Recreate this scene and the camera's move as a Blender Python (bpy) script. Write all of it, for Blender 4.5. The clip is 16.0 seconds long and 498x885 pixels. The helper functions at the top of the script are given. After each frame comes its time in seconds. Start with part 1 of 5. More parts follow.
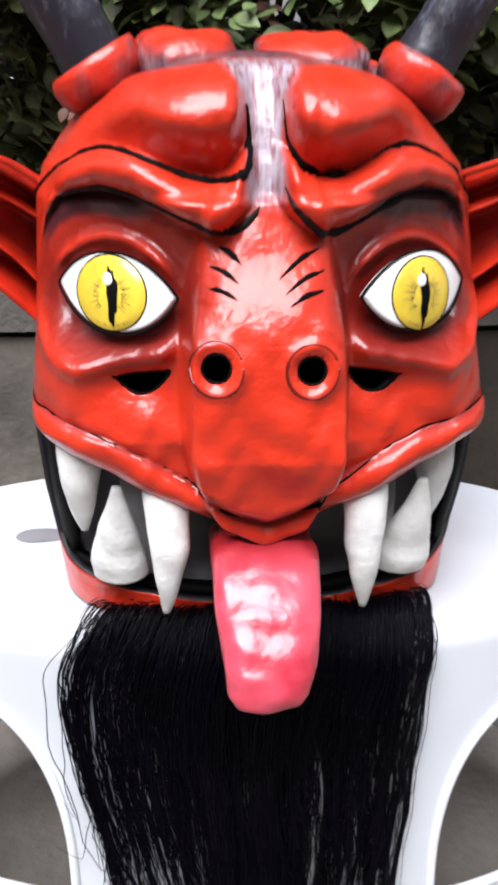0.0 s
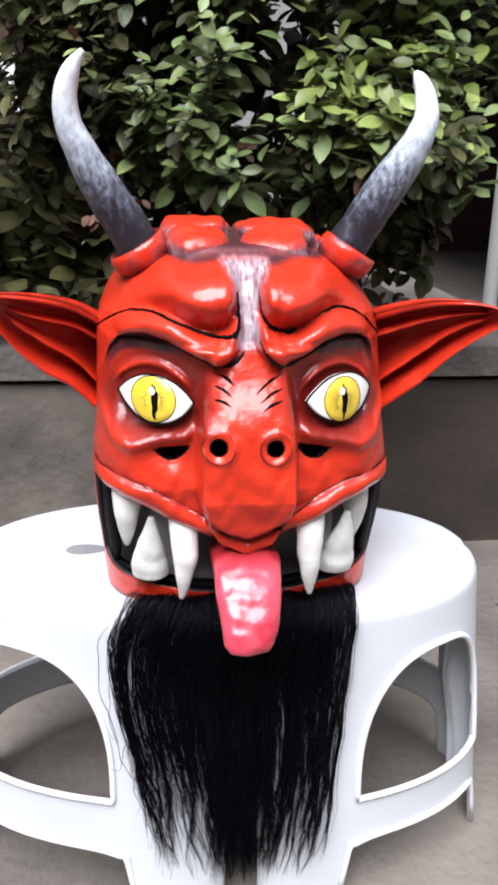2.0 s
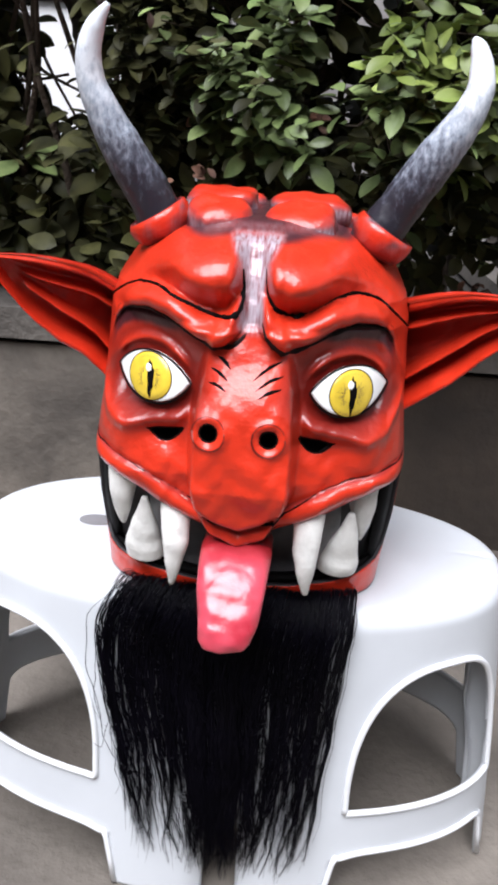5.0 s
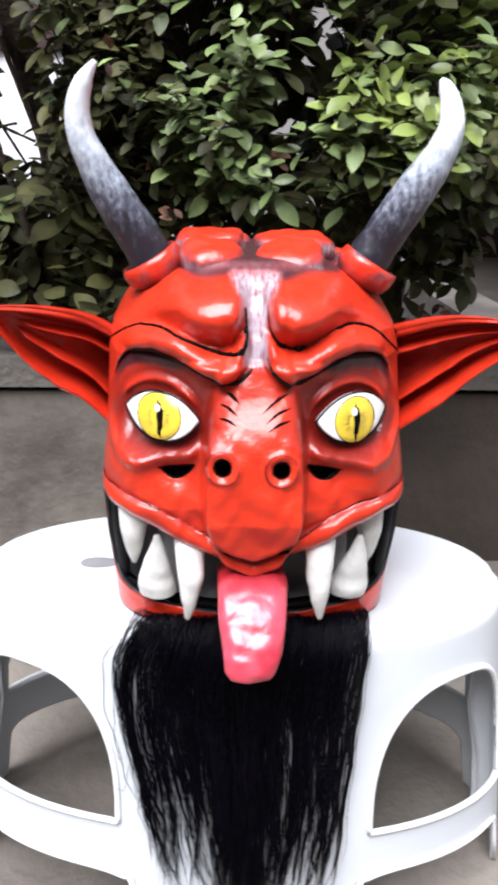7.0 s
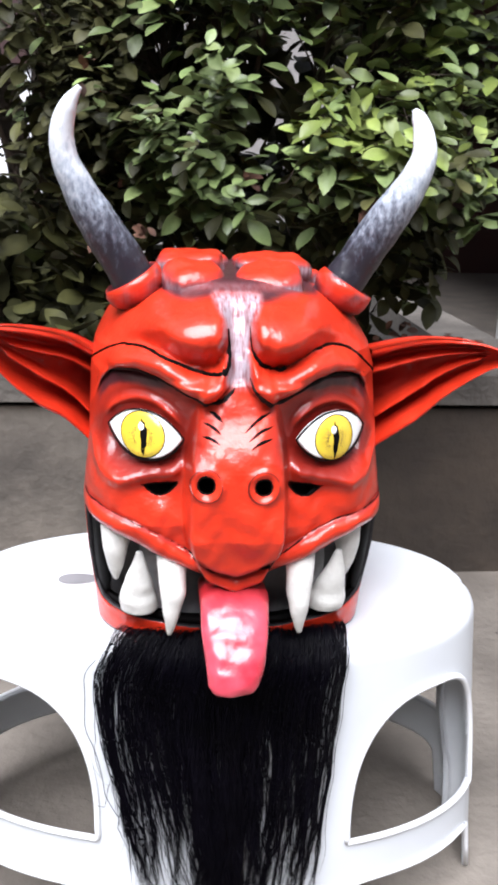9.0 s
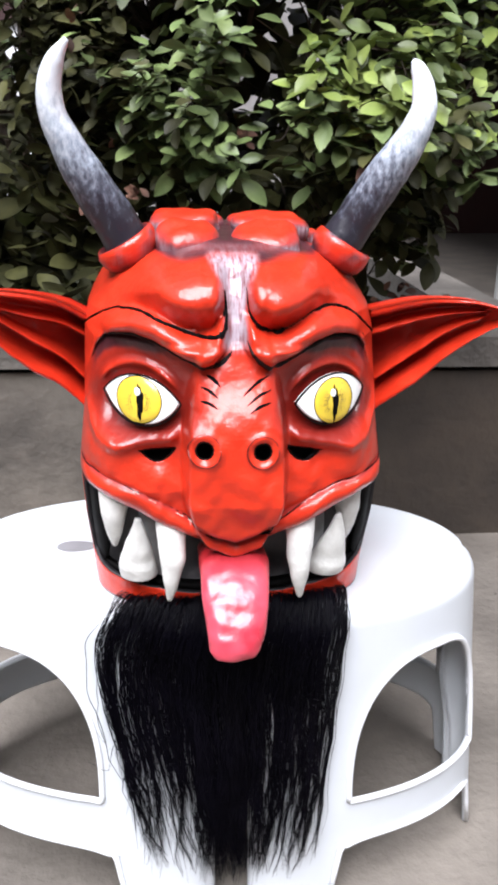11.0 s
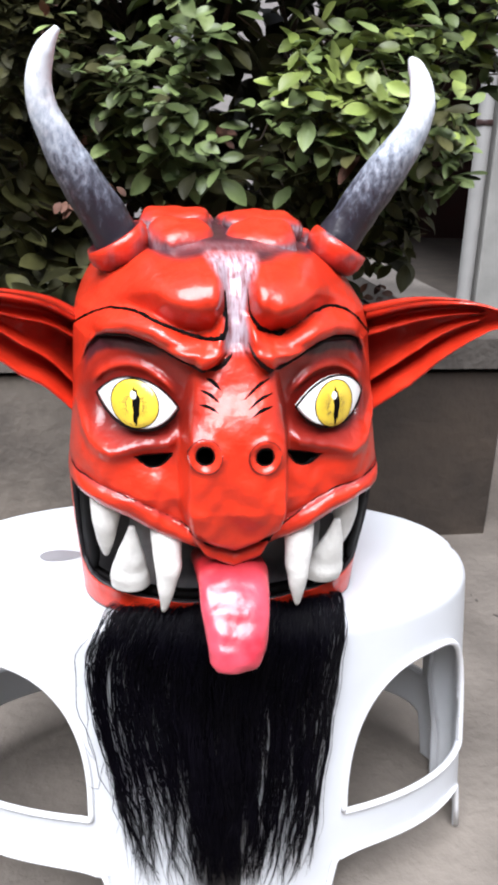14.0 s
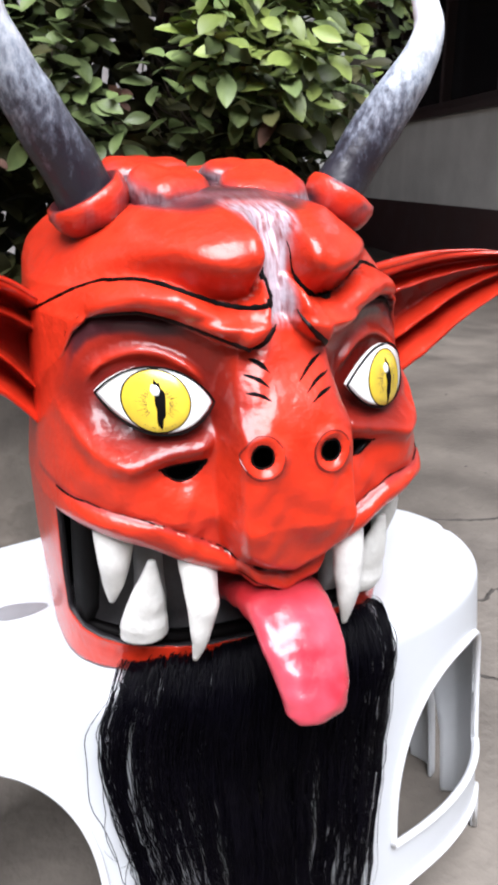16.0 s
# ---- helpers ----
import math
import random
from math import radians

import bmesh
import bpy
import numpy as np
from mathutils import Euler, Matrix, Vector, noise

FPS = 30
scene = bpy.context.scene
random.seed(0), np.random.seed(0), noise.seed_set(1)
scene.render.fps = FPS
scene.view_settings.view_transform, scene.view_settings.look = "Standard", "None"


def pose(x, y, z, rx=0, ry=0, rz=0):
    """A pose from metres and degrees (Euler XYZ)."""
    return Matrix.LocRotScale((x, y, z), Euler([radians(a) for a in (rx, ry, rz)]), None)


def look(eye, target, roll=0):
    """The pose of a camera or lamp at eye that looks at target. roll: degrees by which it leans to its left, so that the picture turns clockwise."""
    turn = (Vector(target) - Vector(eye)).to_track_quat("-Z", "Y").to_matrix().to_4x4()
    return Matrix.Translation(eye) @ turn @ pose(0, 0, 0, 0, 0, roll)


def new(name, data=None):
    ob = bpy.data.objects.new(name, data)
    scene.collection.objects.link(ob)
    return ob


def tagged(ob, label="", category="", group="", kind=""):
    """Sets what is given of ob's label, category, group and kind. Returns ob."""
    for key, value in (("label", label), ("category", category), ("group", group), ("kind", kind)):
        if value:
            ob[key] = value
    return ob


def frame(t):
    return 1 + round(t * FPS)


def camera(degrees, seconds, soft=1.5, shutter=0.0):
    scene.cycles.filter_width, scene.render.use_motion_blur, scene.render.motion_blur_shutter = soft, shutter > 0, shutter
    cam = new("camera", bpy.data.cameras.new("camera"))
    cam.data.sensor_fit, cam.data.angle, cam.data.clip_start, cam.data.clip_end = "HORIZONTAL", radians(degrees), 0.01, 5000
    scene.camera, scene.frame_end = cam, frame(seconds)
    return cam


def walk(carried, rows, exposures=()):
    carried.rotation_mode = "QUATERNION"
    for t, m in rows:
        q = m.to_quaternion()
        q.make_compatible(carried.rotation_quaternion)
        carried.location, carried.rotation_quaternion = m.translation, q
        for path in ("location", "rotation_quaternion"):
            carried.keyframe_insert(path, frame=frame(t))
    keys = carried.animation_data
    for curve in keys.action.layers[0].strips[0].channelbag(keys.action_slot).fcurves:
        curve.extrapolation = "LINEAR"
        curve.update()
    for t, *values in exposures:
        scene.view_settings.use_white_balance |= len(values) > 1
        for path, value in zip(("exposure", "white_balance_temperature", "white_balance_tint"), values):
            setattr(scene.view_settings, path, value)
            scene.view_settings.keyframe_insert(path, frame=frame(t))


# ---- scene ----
cam = camera(36.1, 16.0, soft=3.5, shutter=0.5)
METRES, EYE, TILT, LEAN, TURN = 0.90, 0.735, -20.0, 0.0, -4.0
START = pose(-0.042, -0.575, EYE, TILT, LEAN, TURN)
ROWS = [
    (0.0, 0.0, 0.0, 0.0, 0.0, 0.0, -0.0),
    (0.5, -0.0015, -0.113, 0.0149, -0.55, -0.07, -0.22),
    (1.0, -0.0108, -0.2255, 0.0263, -0.93, 0.51, -0.25),
    (1.5, -0.0164, -0.3053, 0.0244, -2.5, 1.76, -0.58),
    (2.0, -0.0187, -0.3066, 0.0319, -2.22, 1.28, -0.1),
    (2.5, -0.0184, -0.3118, 0.0365, -4.28, 2.1, -0.03),
    (3.0, -0.02, -0.3038, 0.0378, -3.39, 0.75, -0.23),
    (5.5, 0.119, -0.2552, 0.0509, 6.48, -0.95, -6.4),
    (6.0, 0.1319, -0.2596, 0.0528, 4.94, 0.15, -6.08),
    (6.5, 0.0914, -0.2766, 0.0567, 0.59, 3.01, -0.47),
    (7.0, 0.0298, -0.2836, 0.0488, 1.85, 1.55, -1.58),
    (7.5, 0.0009, -0.2861, 0.0518, 2.11, 2.25, -0.93),
    (8.0, 0.0129, -0.2966, 0.0488, -0.74, 2.26, -0.08),
    (8.5, 0.0089, -0.3, 0.0499, -0.76, 2.45, -0.77),
    (9.0, 0.0086, -0.3008, 0.0537, -1.05, 2.51, -1.31),
    (11.5, 0.0077, -0.2885, 0.0521, -1.27, -0.39, -0.36),
    (12.0, 0.0071, -0.2887, 0.0515, -1.26, -0.26, -0.28),
    (12.5, 0.0056, -0.2894, 0.0525, -1.14, -0.06, -0.27),
    (13.0, 0.0042, -0.2862, 0.0525, -1.07, -0.11, -0.31),
    (13.5, -0.0107, -0.2797, 0.0564, -1.66, -0.08, -1.37),
    (14.0, -0.0342, -0.2652, 0.0542, -4.49, 0.16, -0.1),
    (14.5, -0.1143, -0.2291, 0.0542, -7.34, 0.99, -1.65),
    (15.0, -0.1572, -0.173, 0.0532, -14.15, -1.41, 3.1),
    (15.5, -0.1821, -0.1212, 0.0543, -16.77, -1.86, 5.28),
    (16.0, -0.2024, -0.0793, 0.0591, -18.3, -0.39, 6.7),
]
walk(cam, [(t, START @ pose(METRES * x, METRES * y, METRES * z, 90 + pitch, roll, yaw)) for t, x, y, z, yaw, pitch, roll in ROWS],
     exposures=[(0.0, 1.20, 6350, 15), (1.0, 1.28, 6350, 15), (3.0, 1.26, 6350, 15), (5.5, 1.04, 6350, 15), (6.0, 1.20, 6350, 15), (6.5, 1.36, 6350, 15), (8.0, 1.52, 6350, 15), (9.0, 1.50, 6350, 15), (11.5, 1.44, 6350, 15), (13.5, 1.46, 6350, 15), (16.0, 1.40, 6350, 15)])

FLOOR = 0.045  # height of the yard floor

# ---- light: a bright overcast sky over a courtyard ----
SUN_ELEVATION, SUN_TURN = 61.0, 203.0
world = bpy.data.worlds.new("sky")
scene.world = world
world.use_nodes = True
wt = world.node_tree
sky = wt.nodes.new("ShaderNodeTexSky")
sky.sky_type = "NISHITA"
sky.sun_disc = False
sky.sun_elevation = radians(SUN_ELEVATION)
sky.sun_rotation = radians(SUN_TURN)
sky.air_density, sky.dust_density, sky.ozone_density = 1.0, 1.5, 1.5
hue = wt.nodes.new("ShaderNodeHueSaturation")
hue.inputs["Saturation"].default_value = 0.25
wt.links.new(sky.outputs[0], hue.inputs["Color"])
wt.links.new(hue.outputs[0], wt.nodes["Background"].inputs[0])
wt.nodes["Background"].inputs[1].default_value = 0.055
sun = new("sun", bpy.data.lights.new("sun", "SUN"))
sun.data.energy, sun.data.angle, sun.data.color = 3.6, radians(48), (0.95, 0.975, 1.0)
sun.matrix_world = look((-0.9, -2.15, 4.2), (0, 0, 0))


# ---- materials ----
def material(name, colour, rough=0.5, metal=0.0, spread=0.15, scale=30.0, fine=300.0, bump=0.1, depth=0.002, coat=0.0, second=None, specular=0.5, gloss=0.26):
    """A painted, cast or grown surface: two noises vary its colour and roughness, both raise a fine relief."""
    mat = bpy.data.materials.new(name)
    mat.use_nodes = True
    t = mat.node_tree
    n, l = t.nodes, t.links
    b = n["Principled BSDF"]
    co = n.new("ShaderNodeTexCoord")
    big, small = n.new("ShaderNodeTexNoise"), n.new("ShaderNodeTexNoise")
    big.inputs["Scale"].default_value, small.inputs["Scale"].default_value = scale, fine
    big.inputs["Detail"].default_value, small.inputs["Detail"].default_value = 5.0, 3.0
    for node in (big, small):
        l.new(co.outputs["Object"], node.inputs["Vector"])
    ramp = n.new("ShaderNodeValToRGB")
    c = Vector(colour)
    low, high = c * (1 - spread), c * (1 + spread)
    if second:
        low, high = c, Vector(second)
    ramp.color_ramp.elements[0].position, ramp.color_ramp.elements[1].position = 0.32, 0.68
    ramp.color_ramp.elements[0].color, ramp.color_ramp.elements[1].color = (*low, 1), (*[min(v, 0.95) for v in high], 1)
    l.new(big.outputs["Fac"], ramp.inputs[0])
    mix = n.new("ShaderNodeMix")
    mix.data_type, mix.blend_type = "RGBA", "MULTIPLY"
    mix.inputs[0].default_value = min(1.0, spread * 2)
    l.new(ramp.outputs[0], mix.inputs[6])
    l.new(small.outputs["Fac"], mix.inputs[7])
    bright = n.new("ShaderNodeMix")
    bright.data_type = "RGBA"
    bright.inputs[0].default_value = 0.65
    l.new(mix.outputs[2], bright.inputs[6])
    l.new(ramp.outputs[0], bright.inputs[7])
    l.new(bright.outputs[2], b.inputs["Base Color"])
    rr = n.new("ShaderNodeMapRange")
    rr.inputs["To Min"].default_value, rr.inputs["To Max"].default_value = max(0.02, rough * 0.75), min(1.0, rough * 1.3)
    l.new(big.outputs["Fac"], rr.inputs[0])
    l.new(rr.outputs[0], b.inputs["Roughness"])
    b.inputs["Metallic"].default_value = metal
    b.inputs["Coat Weight"].default_value = coat
    b.inputs["Coat Roughness"].default_value = gloss
    b.inputs["Specular IOR Level"].default_value = specular
    if bump:
        add = n.new("ShaderNodeMath")
        add.operation = "ADD"
        l.new(big.outputs["Fac"], add.inputs[0])
        l.new(small.outputs["Fac"], add.inputs[1])
        bp = n.new("ShaderNodeBump")
        bp.inputs["Strength"].default_value, bp.inputs["Distance"].default_value = bump, depth
        l.new(add.outputs[0], bp.inputs["Height"])
        l.new(bp.outputs[0], b.inputs["Normal"])
        l.new(bp.outputs[0], b.inputs["Coat Normal"])
    return mat


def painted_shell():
    """Glossy vermilion lacquer on papier-mache; the mesh's paint attribute mixes in darker and paler colours."""
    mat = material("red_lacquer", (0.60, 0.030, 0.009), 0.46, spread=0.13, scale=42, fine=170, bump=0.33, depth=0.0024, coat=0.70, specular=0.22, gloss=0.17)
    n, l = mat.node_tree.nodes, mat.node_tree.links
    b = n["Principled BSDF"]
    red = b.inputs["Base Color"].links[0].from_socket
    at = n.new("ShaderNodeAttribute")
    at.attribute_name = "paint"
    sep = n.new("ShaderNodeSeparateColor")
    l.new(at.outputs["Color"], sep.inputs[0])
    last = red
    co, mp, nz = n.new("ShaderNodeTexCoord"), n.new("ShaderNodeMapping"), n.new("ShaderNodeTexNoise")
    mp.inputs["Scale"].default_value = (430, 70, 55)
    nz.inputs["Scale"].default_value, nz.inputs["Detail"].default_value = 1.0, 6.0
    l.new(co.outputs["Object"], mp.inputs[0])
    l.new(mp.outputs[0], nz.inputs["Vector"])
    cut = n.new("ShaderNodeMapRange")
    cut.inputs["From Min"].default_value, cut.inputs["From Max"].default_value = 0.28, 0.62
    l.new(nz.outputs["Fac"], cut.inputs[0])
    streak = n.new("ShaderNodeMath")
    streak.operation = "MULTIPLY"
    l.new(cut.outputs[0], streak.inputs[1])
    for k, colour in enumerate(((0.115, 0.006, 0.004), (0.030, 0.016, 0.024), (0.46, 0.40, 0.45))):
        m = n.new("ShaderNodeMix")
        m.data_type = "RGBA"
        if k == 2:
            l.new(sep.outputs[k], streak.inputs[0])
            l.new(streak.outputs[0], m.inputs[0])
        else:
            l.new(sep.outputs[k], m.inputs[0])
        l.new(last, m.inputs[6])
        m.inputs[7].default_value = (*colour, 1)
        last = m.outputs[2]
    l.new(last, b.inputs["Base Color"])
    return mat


def leaf_material(name, dark, light, rough=0.38, specular=0.5):
    mat = material(name, dark, rough, spread=0.25, scale=18, fine=90, bump=0.25, depth=0.002, second=light, specular=specular)
    n, l = mat.node_tree.nodes, mat.node_tree.links
    b = n["Principled BSDF"]
    old = b.inputs["Base Color"].links[0].from_socket
    info, geo = n.new("ShaderNodeObjectInfo"), n.new("ShaderNodeNewGeometry")
    add = n.new("ShaderNodeMath")
    add.operation = "ADD"
    l.new(info.outputs["Random"], add.inputs[0])
    l.new(geo.outputs["Random Per Island"], add.inputs[1])
    frac = n.new("ShaderNodeMath")
    frac.operation = "FRACT"
    l.new(add.outputs[0], frac.inputs[0])
    rng = n.new("ShaderNodeMapRange")
    rng.inputs["To Min"].default_value, rng.inputs["To Max"].default_value = 0.38, 1.55
    l.new(frac.outputs[0], rng.inputs[0])
    hs = n.new("ShaderNodeHueSaturation")
    l.new(rng.outputs[0], hs.inputs["Value"])
    l.new(old, hs.inputs["Color"])
    l.new(hs.outputs[0], b.inputs["Base Color"])
    b.inputs["Subsurface Weight"].default_value = 0.0
    return mat


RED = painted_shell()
INSIDE = material("mask_inside_black", (0.010, 0.008, 0.010), 0.6, spread=0.3, bump=0.3)
BLACK = material("black_enamel", (0.003, 0.0025, 0.0025), 0.6, specular=0.06, spread=0.3, scale=60, bump=0.15, depth=0.0006)
EYEWHITE = material("eye_white", (0.80, 0.80, 0.78), 0.25, spread=0.04, scale=40, bump=0.1, depth=0.0006, coat=0.3)
TOOTH = material("bone_white", (0.84, 0.83, 0.79), 0.38, spread=0.14, scale=45, fine=220, bump=0.5, depth=0.0015)
TONGUE = material("pink_lacquer", (0.46, 0.030, 0.050), 0.30, spread=0.2, scale=30, fine=80, bump=0.36, depth=0.0025, coat=0.45, second=(0.60, 0.075, 0.110), gloss=0.20)
tn, tl = TONGUE.node_tree.nodes, TONGUE.node_tree.links
tb = tn["Principled BSDF"]
pink = tb.inputs["Base Color"].links[0].from_socket
tc, ts, tr, tm = tn.new("ShaderNodeTexCoord"), tn.new("ShaderNodeSeparateXYZ"), tn.new("ShaderNodeMapRange"), tn.new("ShaderNodeMix")
tl.new(tc.outputs["Object"], ts.inputs[0])
tr.inputs["From Min"].default_value, tr.inputs["From Max"].default_value = -0.190, -0.150  # redder paint at the root
tl.new(ts.outputs[1], tr.inputs[0])
tm.data_type = "RGBA"
tl.new(tr.outputs[0], tm.inputs[0])
tl.new(pink, tm.inputs[6])
tm.inputs[7].default_value = (0.40, 0.018, 0.022, 1)
tl.new(tm.outputs[2], tb.inputs["Base Color"])
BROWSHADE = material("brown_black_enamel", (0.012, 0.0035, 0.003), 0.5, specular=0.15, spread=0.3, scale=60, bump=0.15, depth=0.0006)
LINING = material("mouth_lining", (0.100, 0.095, 0.098), 0.6, spread=0.3, bump=0.2)
DARKRED = material("dark_red_paint", (0.16, 0.010, 0.006), 0.35, spread=0.2, scale=60, bump=0.1, depth=0.0005)
TOOTH_GREY = material("grey_tooth", (0.42, 0.42, 0.42), 0.5, spread=0.2, scale=45, fine=220, bump=0.4, depth=0.0015)
SCREENWALL = material("screen_wall", (0.20, 0.19, 0.17), 0.9, spread=0.2, scale=2.0, fine=30, bump=0.3, depth=0.006)
PLASTIC = material("white_plastic", (0.585, 0.610, 0.635), 0.34, spread=0.03, scale=12, fine=500, bump=0.08, depth=0.0006)
PLASTIC_RIM = material("white_plastic_bead", (0.77, 0.785, 0.80), 0.3, spread=0.02, scale=12, fine=500, bump=0.05, depth=0.0005)
SLOT_SHADE = material("slot_shade_grey", (0.22, 0.22, 0.23), 0.6, spread=0.1, bump=0.1)
HAIR = material("black_hair", (0.0022, 0.0018, 0.0040), 0.38, specular=0.07, spread=0.3, scale=30, fine=100, bump=0.0)
CONCRETE = material("floor_concrete", (0.110, 0.095, 0.080), 0.85, spread=0.35, scale=5, fine=60, bump=0.7, depth=0.006, second=(0.200, 0.175, 0.148))
fn, fl = CONCRETE.node_tree.nodes, CONCRETE.node_tree.links
fb = fn["Principled BSDF"]
floor_plain = fb.inputs["Base Color"].links[0].from_socket
fc, fs_, fz, fa, fr, fm = fn.new("ShaderNodeTexCoord"), fn.new("ShaderNodeSeparateXYZ"), fn.new("ShaderNodeTexNoise"), fn.new("ShaderNodeMath"), fn.new("ShaderNodeMapRange"), fn.new("ShaderNodeMix")
fz.inputs["Scale"].default_value, fz.inputs["Detail"].default_value = 2.2, 9.0
fa.operation = "MULTIPLY_ADD"
fa.inputs[1].default_value = 0.9
fl.new(fc.outputs["Object"], fs_.inputs[0])
fl.new(fc.outputs["Object"], fz.inputs["Vector"])
fl.new(fz.outputs["Fac"], fa.inputs[0])
fl.new(fs_.outputs[1], fa.inputs[2])
fr.inputs["From Min"].default_value, fr.inputs["From Max"].default_value = 0.95, 1.55  # floor colour turns darker towards the house
fl.new(fa.outputs[0], fr.inputs[0])
fm.data_type, fm.blend_type = "RGBA", "MULTIPLY"
fl.new(fr.outputs[0], fm.inputs[0])
fl.new(floor_plain, fm.inputs[6])
fm.inputs[7].default_value = (0.66, 0.64, 0.62, 1)
fl.new(fm.outputs[2], fb.inputs["Base Color"])
PLANTER = material("planter_concrete", (0.080, 0.069, 0.058), 0.9, spread=0.4, scale=5.0, fine=40, bump=0.6, depth=0.006, second=(0.185, 0.160, 0.133))
SLAB = material("slab_concrete", (0.058, 0.050, 0.043), 0.9, spread=0.35, scale=5, fine=60, bump=0.7, depth=0.008, second=(0.130, 0.116, 0.100))
pn, pl = PLANTER.node_tree.nodes, PLANTER.node_tree.links
pb = pn["Principled BSDF"]
dry = pb.inputs["Base Color"].links[0].from_socket
pc, ps, pz, pr, pm = pn.new("ShaderNodeTexCoord"), pn.new("ShaderNodeSeparateXYZ"), pn.new("ShaderNodeTexNoise"), pn.new("ShaderNodeMapRange"), pn.new("ShaderNodeMix")
pa = pn.new("ShaderNodeMath")
pa.operation = "MULTIPLY_ADD"
pa.inputs[1].default_value = 0.5
pz.inputs["Scale"].default_value, pz.inputs["Detail"].default_value = 4.0, 8.0
pl.new(pc.outputs["Object"], ps.inputs[0])
pl.new(pc.outputs["Object"], pz.inputs["Vector"])
pl.new(pz.outputs["Fac"], pa.inputs[0])
pl.new(ps.outputs[0], pa.inputs[2])
pr.inputs["From Min"].default_value, pr.inputs["From Max"].default_value = 0.15, 0.50  # shade on the wall's right end, put into the colour
pl.new(pa.outputs[0], pr.inputs[0])
pm.data_type, pm.blend_type = "RGBA", "MULTIPLY"
pl.new(pr.outputs[0], pm.inputs[0])
pl.new(dry, pm.inputs[6])
pm.inputs[7].default_value = (0.27, 0.225, 0.19, 1)
pl.new(pm.outputs[2], pb.inputs["Base Color"])
SOIL = material("dark_soil", (0.020, 0.016, 0.012), 0.95, spread=0.4, scale=25, fine=140, bump=1.0, depth=0.02)
WALLWHITE = material("whitewash", (0.60, 0.575, 0.53), 0.8, spread=0.12, scale=2.5, fine=40, bump=0.3, depth=0.006)
WALLBRIGHT = material("lit_white_paint", (0.80, 0.80, 0.80), 0.7, spread=0.04, scale=2.5, fine=40, bump=0.2, depth=0.004)
DADO = material("oxblood_paint", (0.035, 0.008, 0.007), 0.6, spread=0.2, scale=3, fine=40, bump=0.2, depth=0.004)
POST = material("post_paint", (0.23, 0.23, 0.215), 0.6, spread=0.12, scale=6, fine=60, bump=0.3, depth=0.003)
# same white wall behind the hedge, with the hedge's shade in its grey
WALLSHADED = material("shaded_white_wall", (0.24, 0.225, 0.215), 0.85, spread=0.2, scale=4, fine=50, bump=0.4, depth=0.006)
CRACK = material("crack_dirt", (0.05, 0.043, 0.037), 0.95, spread=0.3, scale=40, bump=0.3)
PIPE = material("pipe_grey", (0.26, 0.26, 0.25), 0.45, spread=0.08, scale=8, bump=0.1)
GLASSDARK = material("dark_window_glass", (0.012, 0.012, 0.014), 0.12, spread=0.1, bump=0.0)
FRAMEDARK = material("dark_window_frame", (0.03, 0.012, 0.010), 0.5, spread=0.2, bump=0.1)
BARK = material("dark_bark", (0.075, 0.052, 0.036), 0.9, spread=0.35, scale=20, fine=90, bump=0.8, depth=0.01)
LEAF = leaf_material("leaf_green", (0.088, 0.128, 0.045), (0.190, 0.244, 0.086), 0.46, 0.36)
LEAF_LIGHT = leaf_material("leaf_young", (0.150, 0.208, 0.045), (0.250, 0.300, 0.080), 0.46, 0.36)
# darker copy of the leaf green; the hedge's inner shade is in its colour
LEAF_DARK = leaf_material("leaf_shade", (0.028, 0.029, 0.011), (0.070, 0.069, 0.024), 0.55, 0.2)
LEAF_DRY = leaf_material("leaf_dry", (0.075, 0.030, 0.018), (0.15, 0.070, 0.040), 0.8)
IRIS = material("iris_yellow", (0.70, 0.50, 0.045), 0.22, spread=0.12, scale=60, fine=260, bump=0.1, depth=0.0005, coat=0.4)


# ---- mesh helpers ----
def thing(name, label, category, group="", kind="", at=None):
    ob = new(name)
    if at is not None:
        ob.matrix_world = at
    return tagged(ob, label, category, group, kind)


def mesh_from(name, verts, faces, mats, smooth=True):
    me = bpy.data.meshes.new(name)
    me.from_pydata([tuple(map(float, v)) for v in verts], [], [tuple(int(i) for i in f) for f in faces])
    for m in mats if isinstance(mats, (list, tuple)) else [mats]:
        me.materials.append(m)
    me.polygons.foreach_set("use_smooth", [smooth] * len(me.polygons))
    me.update()
    return me


def link(name, me, parent=None, label="", kind=""):
    ob = new(name, me)
    ob.parent = parent
    return tagged(ob, label, kind=kind)


def part(name, bm, mat, parent, label="", smooth=True):
    me = bpy.data.meshes.new(name)
    bmesh.ops.recalc_face_normals(bm, faces=bm.faces)
    for f in bm.faces:
        f.smooth = smooth
    bm.to_mesh(me)
    bm.free()
    me.materials.append(mat)
    return link(name, me, parent, label)


def box(bm, x0, x1, y0, y1, z0, z1, bevel=0.0):
    made = bmesh.ops.create_cube(bm, size=1.0)["verts"]
    bmesh.ops.transform(bm, matrix=Matrix.Translation(((x0 + x1) / 2, (y0 + y1) / 2, (z0 + z1) / 2)) @ Matrix.Diagonal((x1 - x0, y1 - y0, z1 - z0, 1)), verts=made)
    if bevel:
        edges = list({e for v in made for e in v.link_edges})
        bmesh.ops.bevel(bm, geom=edges, offset=bevel, segments=2, affect="EDGES", profile=0.5)
    return bm


def grid_faces(rows, cols, wrap=False, start=0):
    out = []
    for i in range(rows - 1):
        for j in range(cols if wrap else cols - 1):
            k = (j + 1) % cols
            out.append((start + i * cols + j, start + i * cols + k, start + (i + 1) * cols + k, start + (i + 1) * cols + j))
    return out


